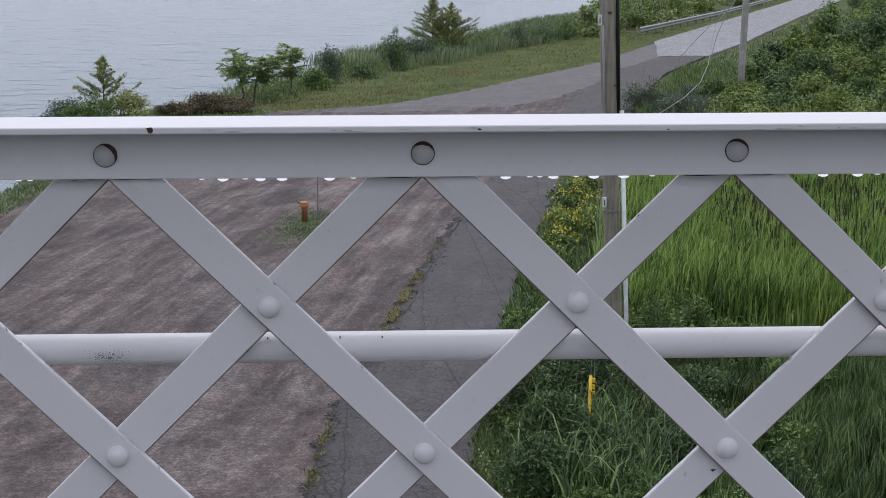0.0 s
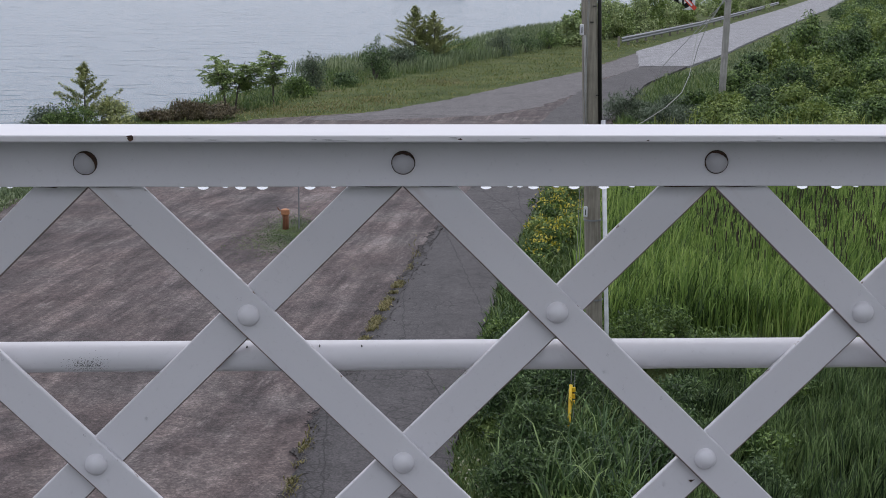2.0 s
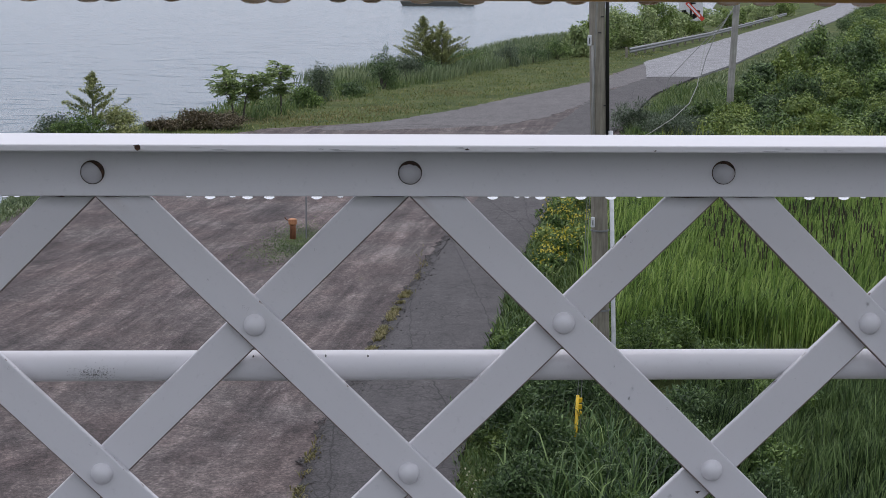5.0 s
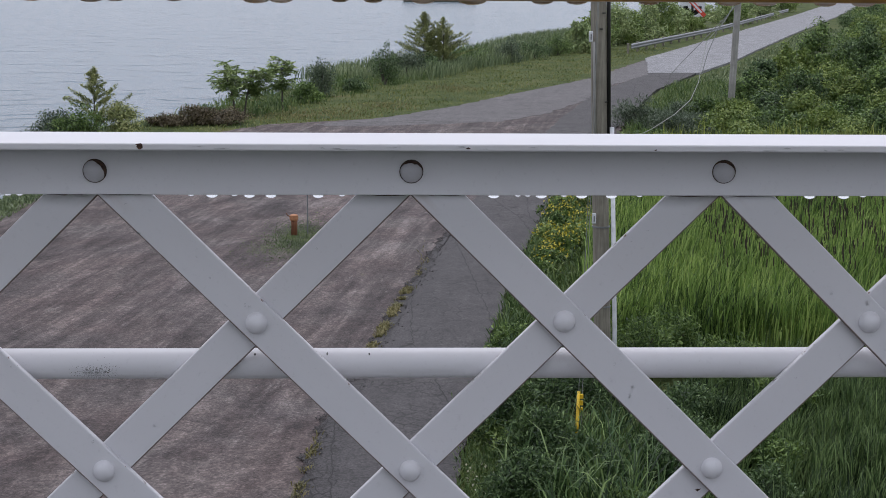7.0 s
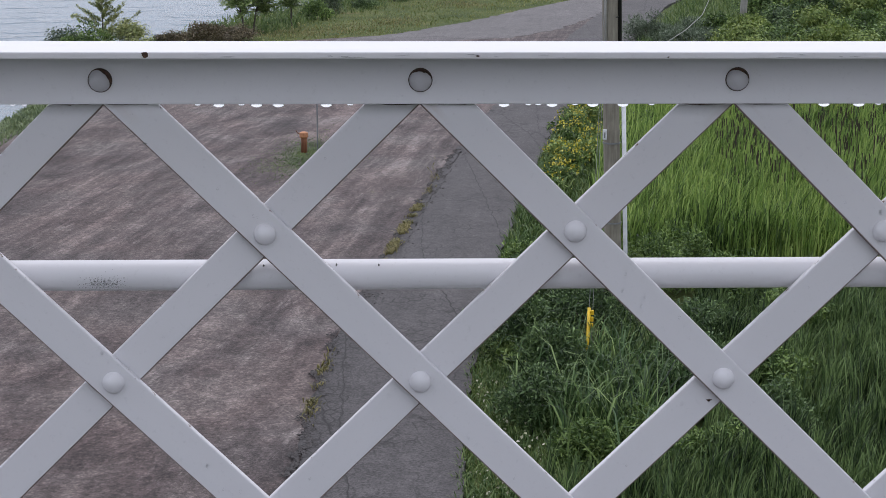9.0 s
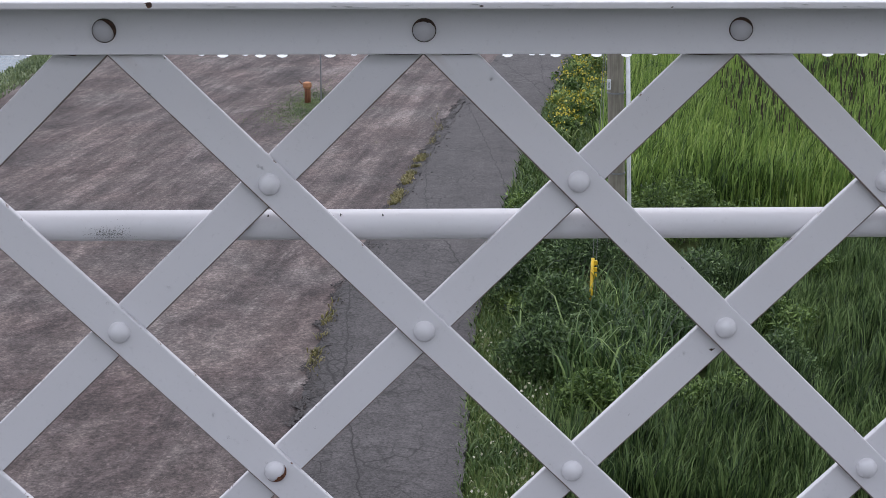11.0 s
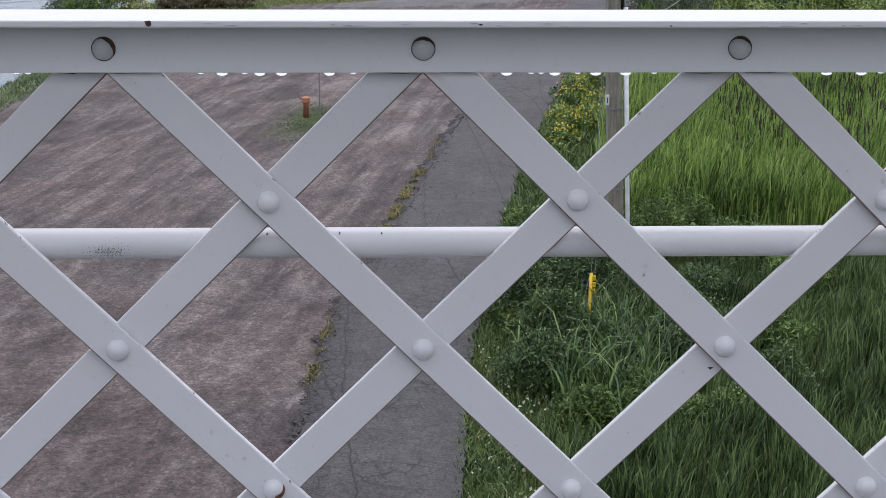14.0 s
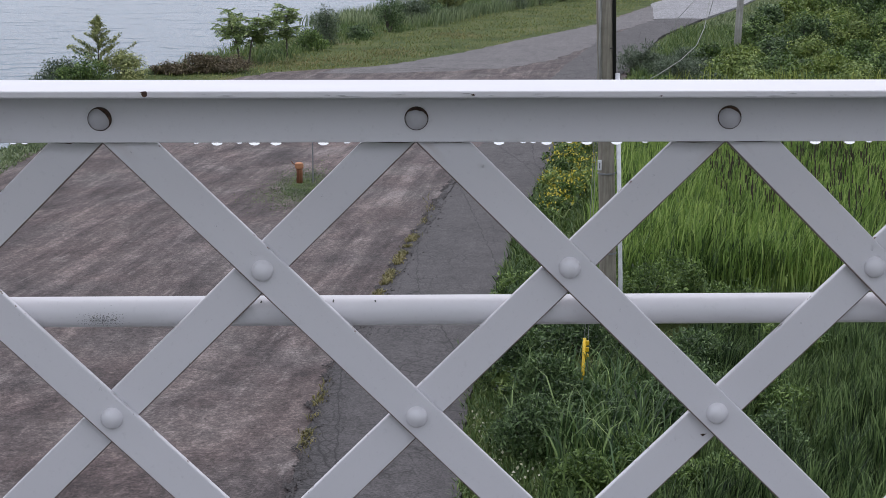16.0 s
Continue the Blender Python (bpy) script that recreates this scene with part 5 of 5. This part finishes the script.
SCUFF = plain_material("bare_grey_scuff", (0.40, 0.40, 0.41), 0.7, 0, 0.3, 40)
q = np.random.default_rng(91)
for k in range(16):
    fleck(q.uniform(-0.7, 0.75), -0.0742, 6.7645 + q.uniform(0, 0.005), q.uniform(0.004, 0.022), q.uniform(0.0006, 0.0013), SCUFF, "paint_scuff", "grey scuff along the wet edge", 400 + k, railing)
for k, (x, w) in enumerate(((-0.398, 0.062), (-0.482, 0.05), (-0.042, 0.055), (0.040, 0.06), (0.395, 0.05), (0.480, 0.045))):
    fleck(x, -0.0003, 6.6935, w, 0.0024, RUST, "joint_line", "thin rust-brown line at the joint", 60 + k, railing)
q = np.random.default_rng(3)
bm = bmesh.new()
for k in range(900):
    a = q.normal(-0.55, 0.30)
    x, r = -0.452 + q.normal(0, 0.013), q.uniform(0.0002, 0.0006)
    cy, cz = 0.0472 - 0.0222 * math.cos(a), 6.4402 + 0.0222 * math.sin(a)
    bmesh.ops.create_icosphere(bm, subdivisions=1, radius=r, matrix=Matrix.Translation((x, cy, cz)) @ Matrix.Diagonal((1.3, 0.35, 1.0, 1)))
lichen = part("lichen_patch", bm, LICHEN, railing, "patch of black lichen on the pipe")
lichen["kind"] = "stuff"


# ---- an unseen bank behind the bridge, added to cut low skylight on the railing ----
def build_skylight_block():
    bm = bmesh.new()
    rows = []
    for k in range(61):
        x = -90 + 3.0 * k
        top = 8.5 + 1.8 * noise.noise(Vector((x * 0.11, 0, 0))) + 1.2 * noise.noise(Vector((x * 0.4, 3, 0)))
        rows.append([bm.verts.new((x, -20 - 0.0007 * x * x - d, z)) for d, z in ((0.0, -0.5), (0.6, top * 0.5), (2.0, top), (6.0, top * 0.8), (9.0, -0.5))])
    for p, q in zip(rows, rows[1:]):
        for j in range(4):
            bm.faces.new((p[j], p[j + 1], q[j + 1], q[j]))
    bmesh.ops.recalc_face_normals(bm, faces=bm.faces)
    tagged(part("skylight_block", bm, LEAF_DARK), "unseen dark green bank behind the bridge, added to block low skylight", "bank", kind="structure")


build_skylight_block()
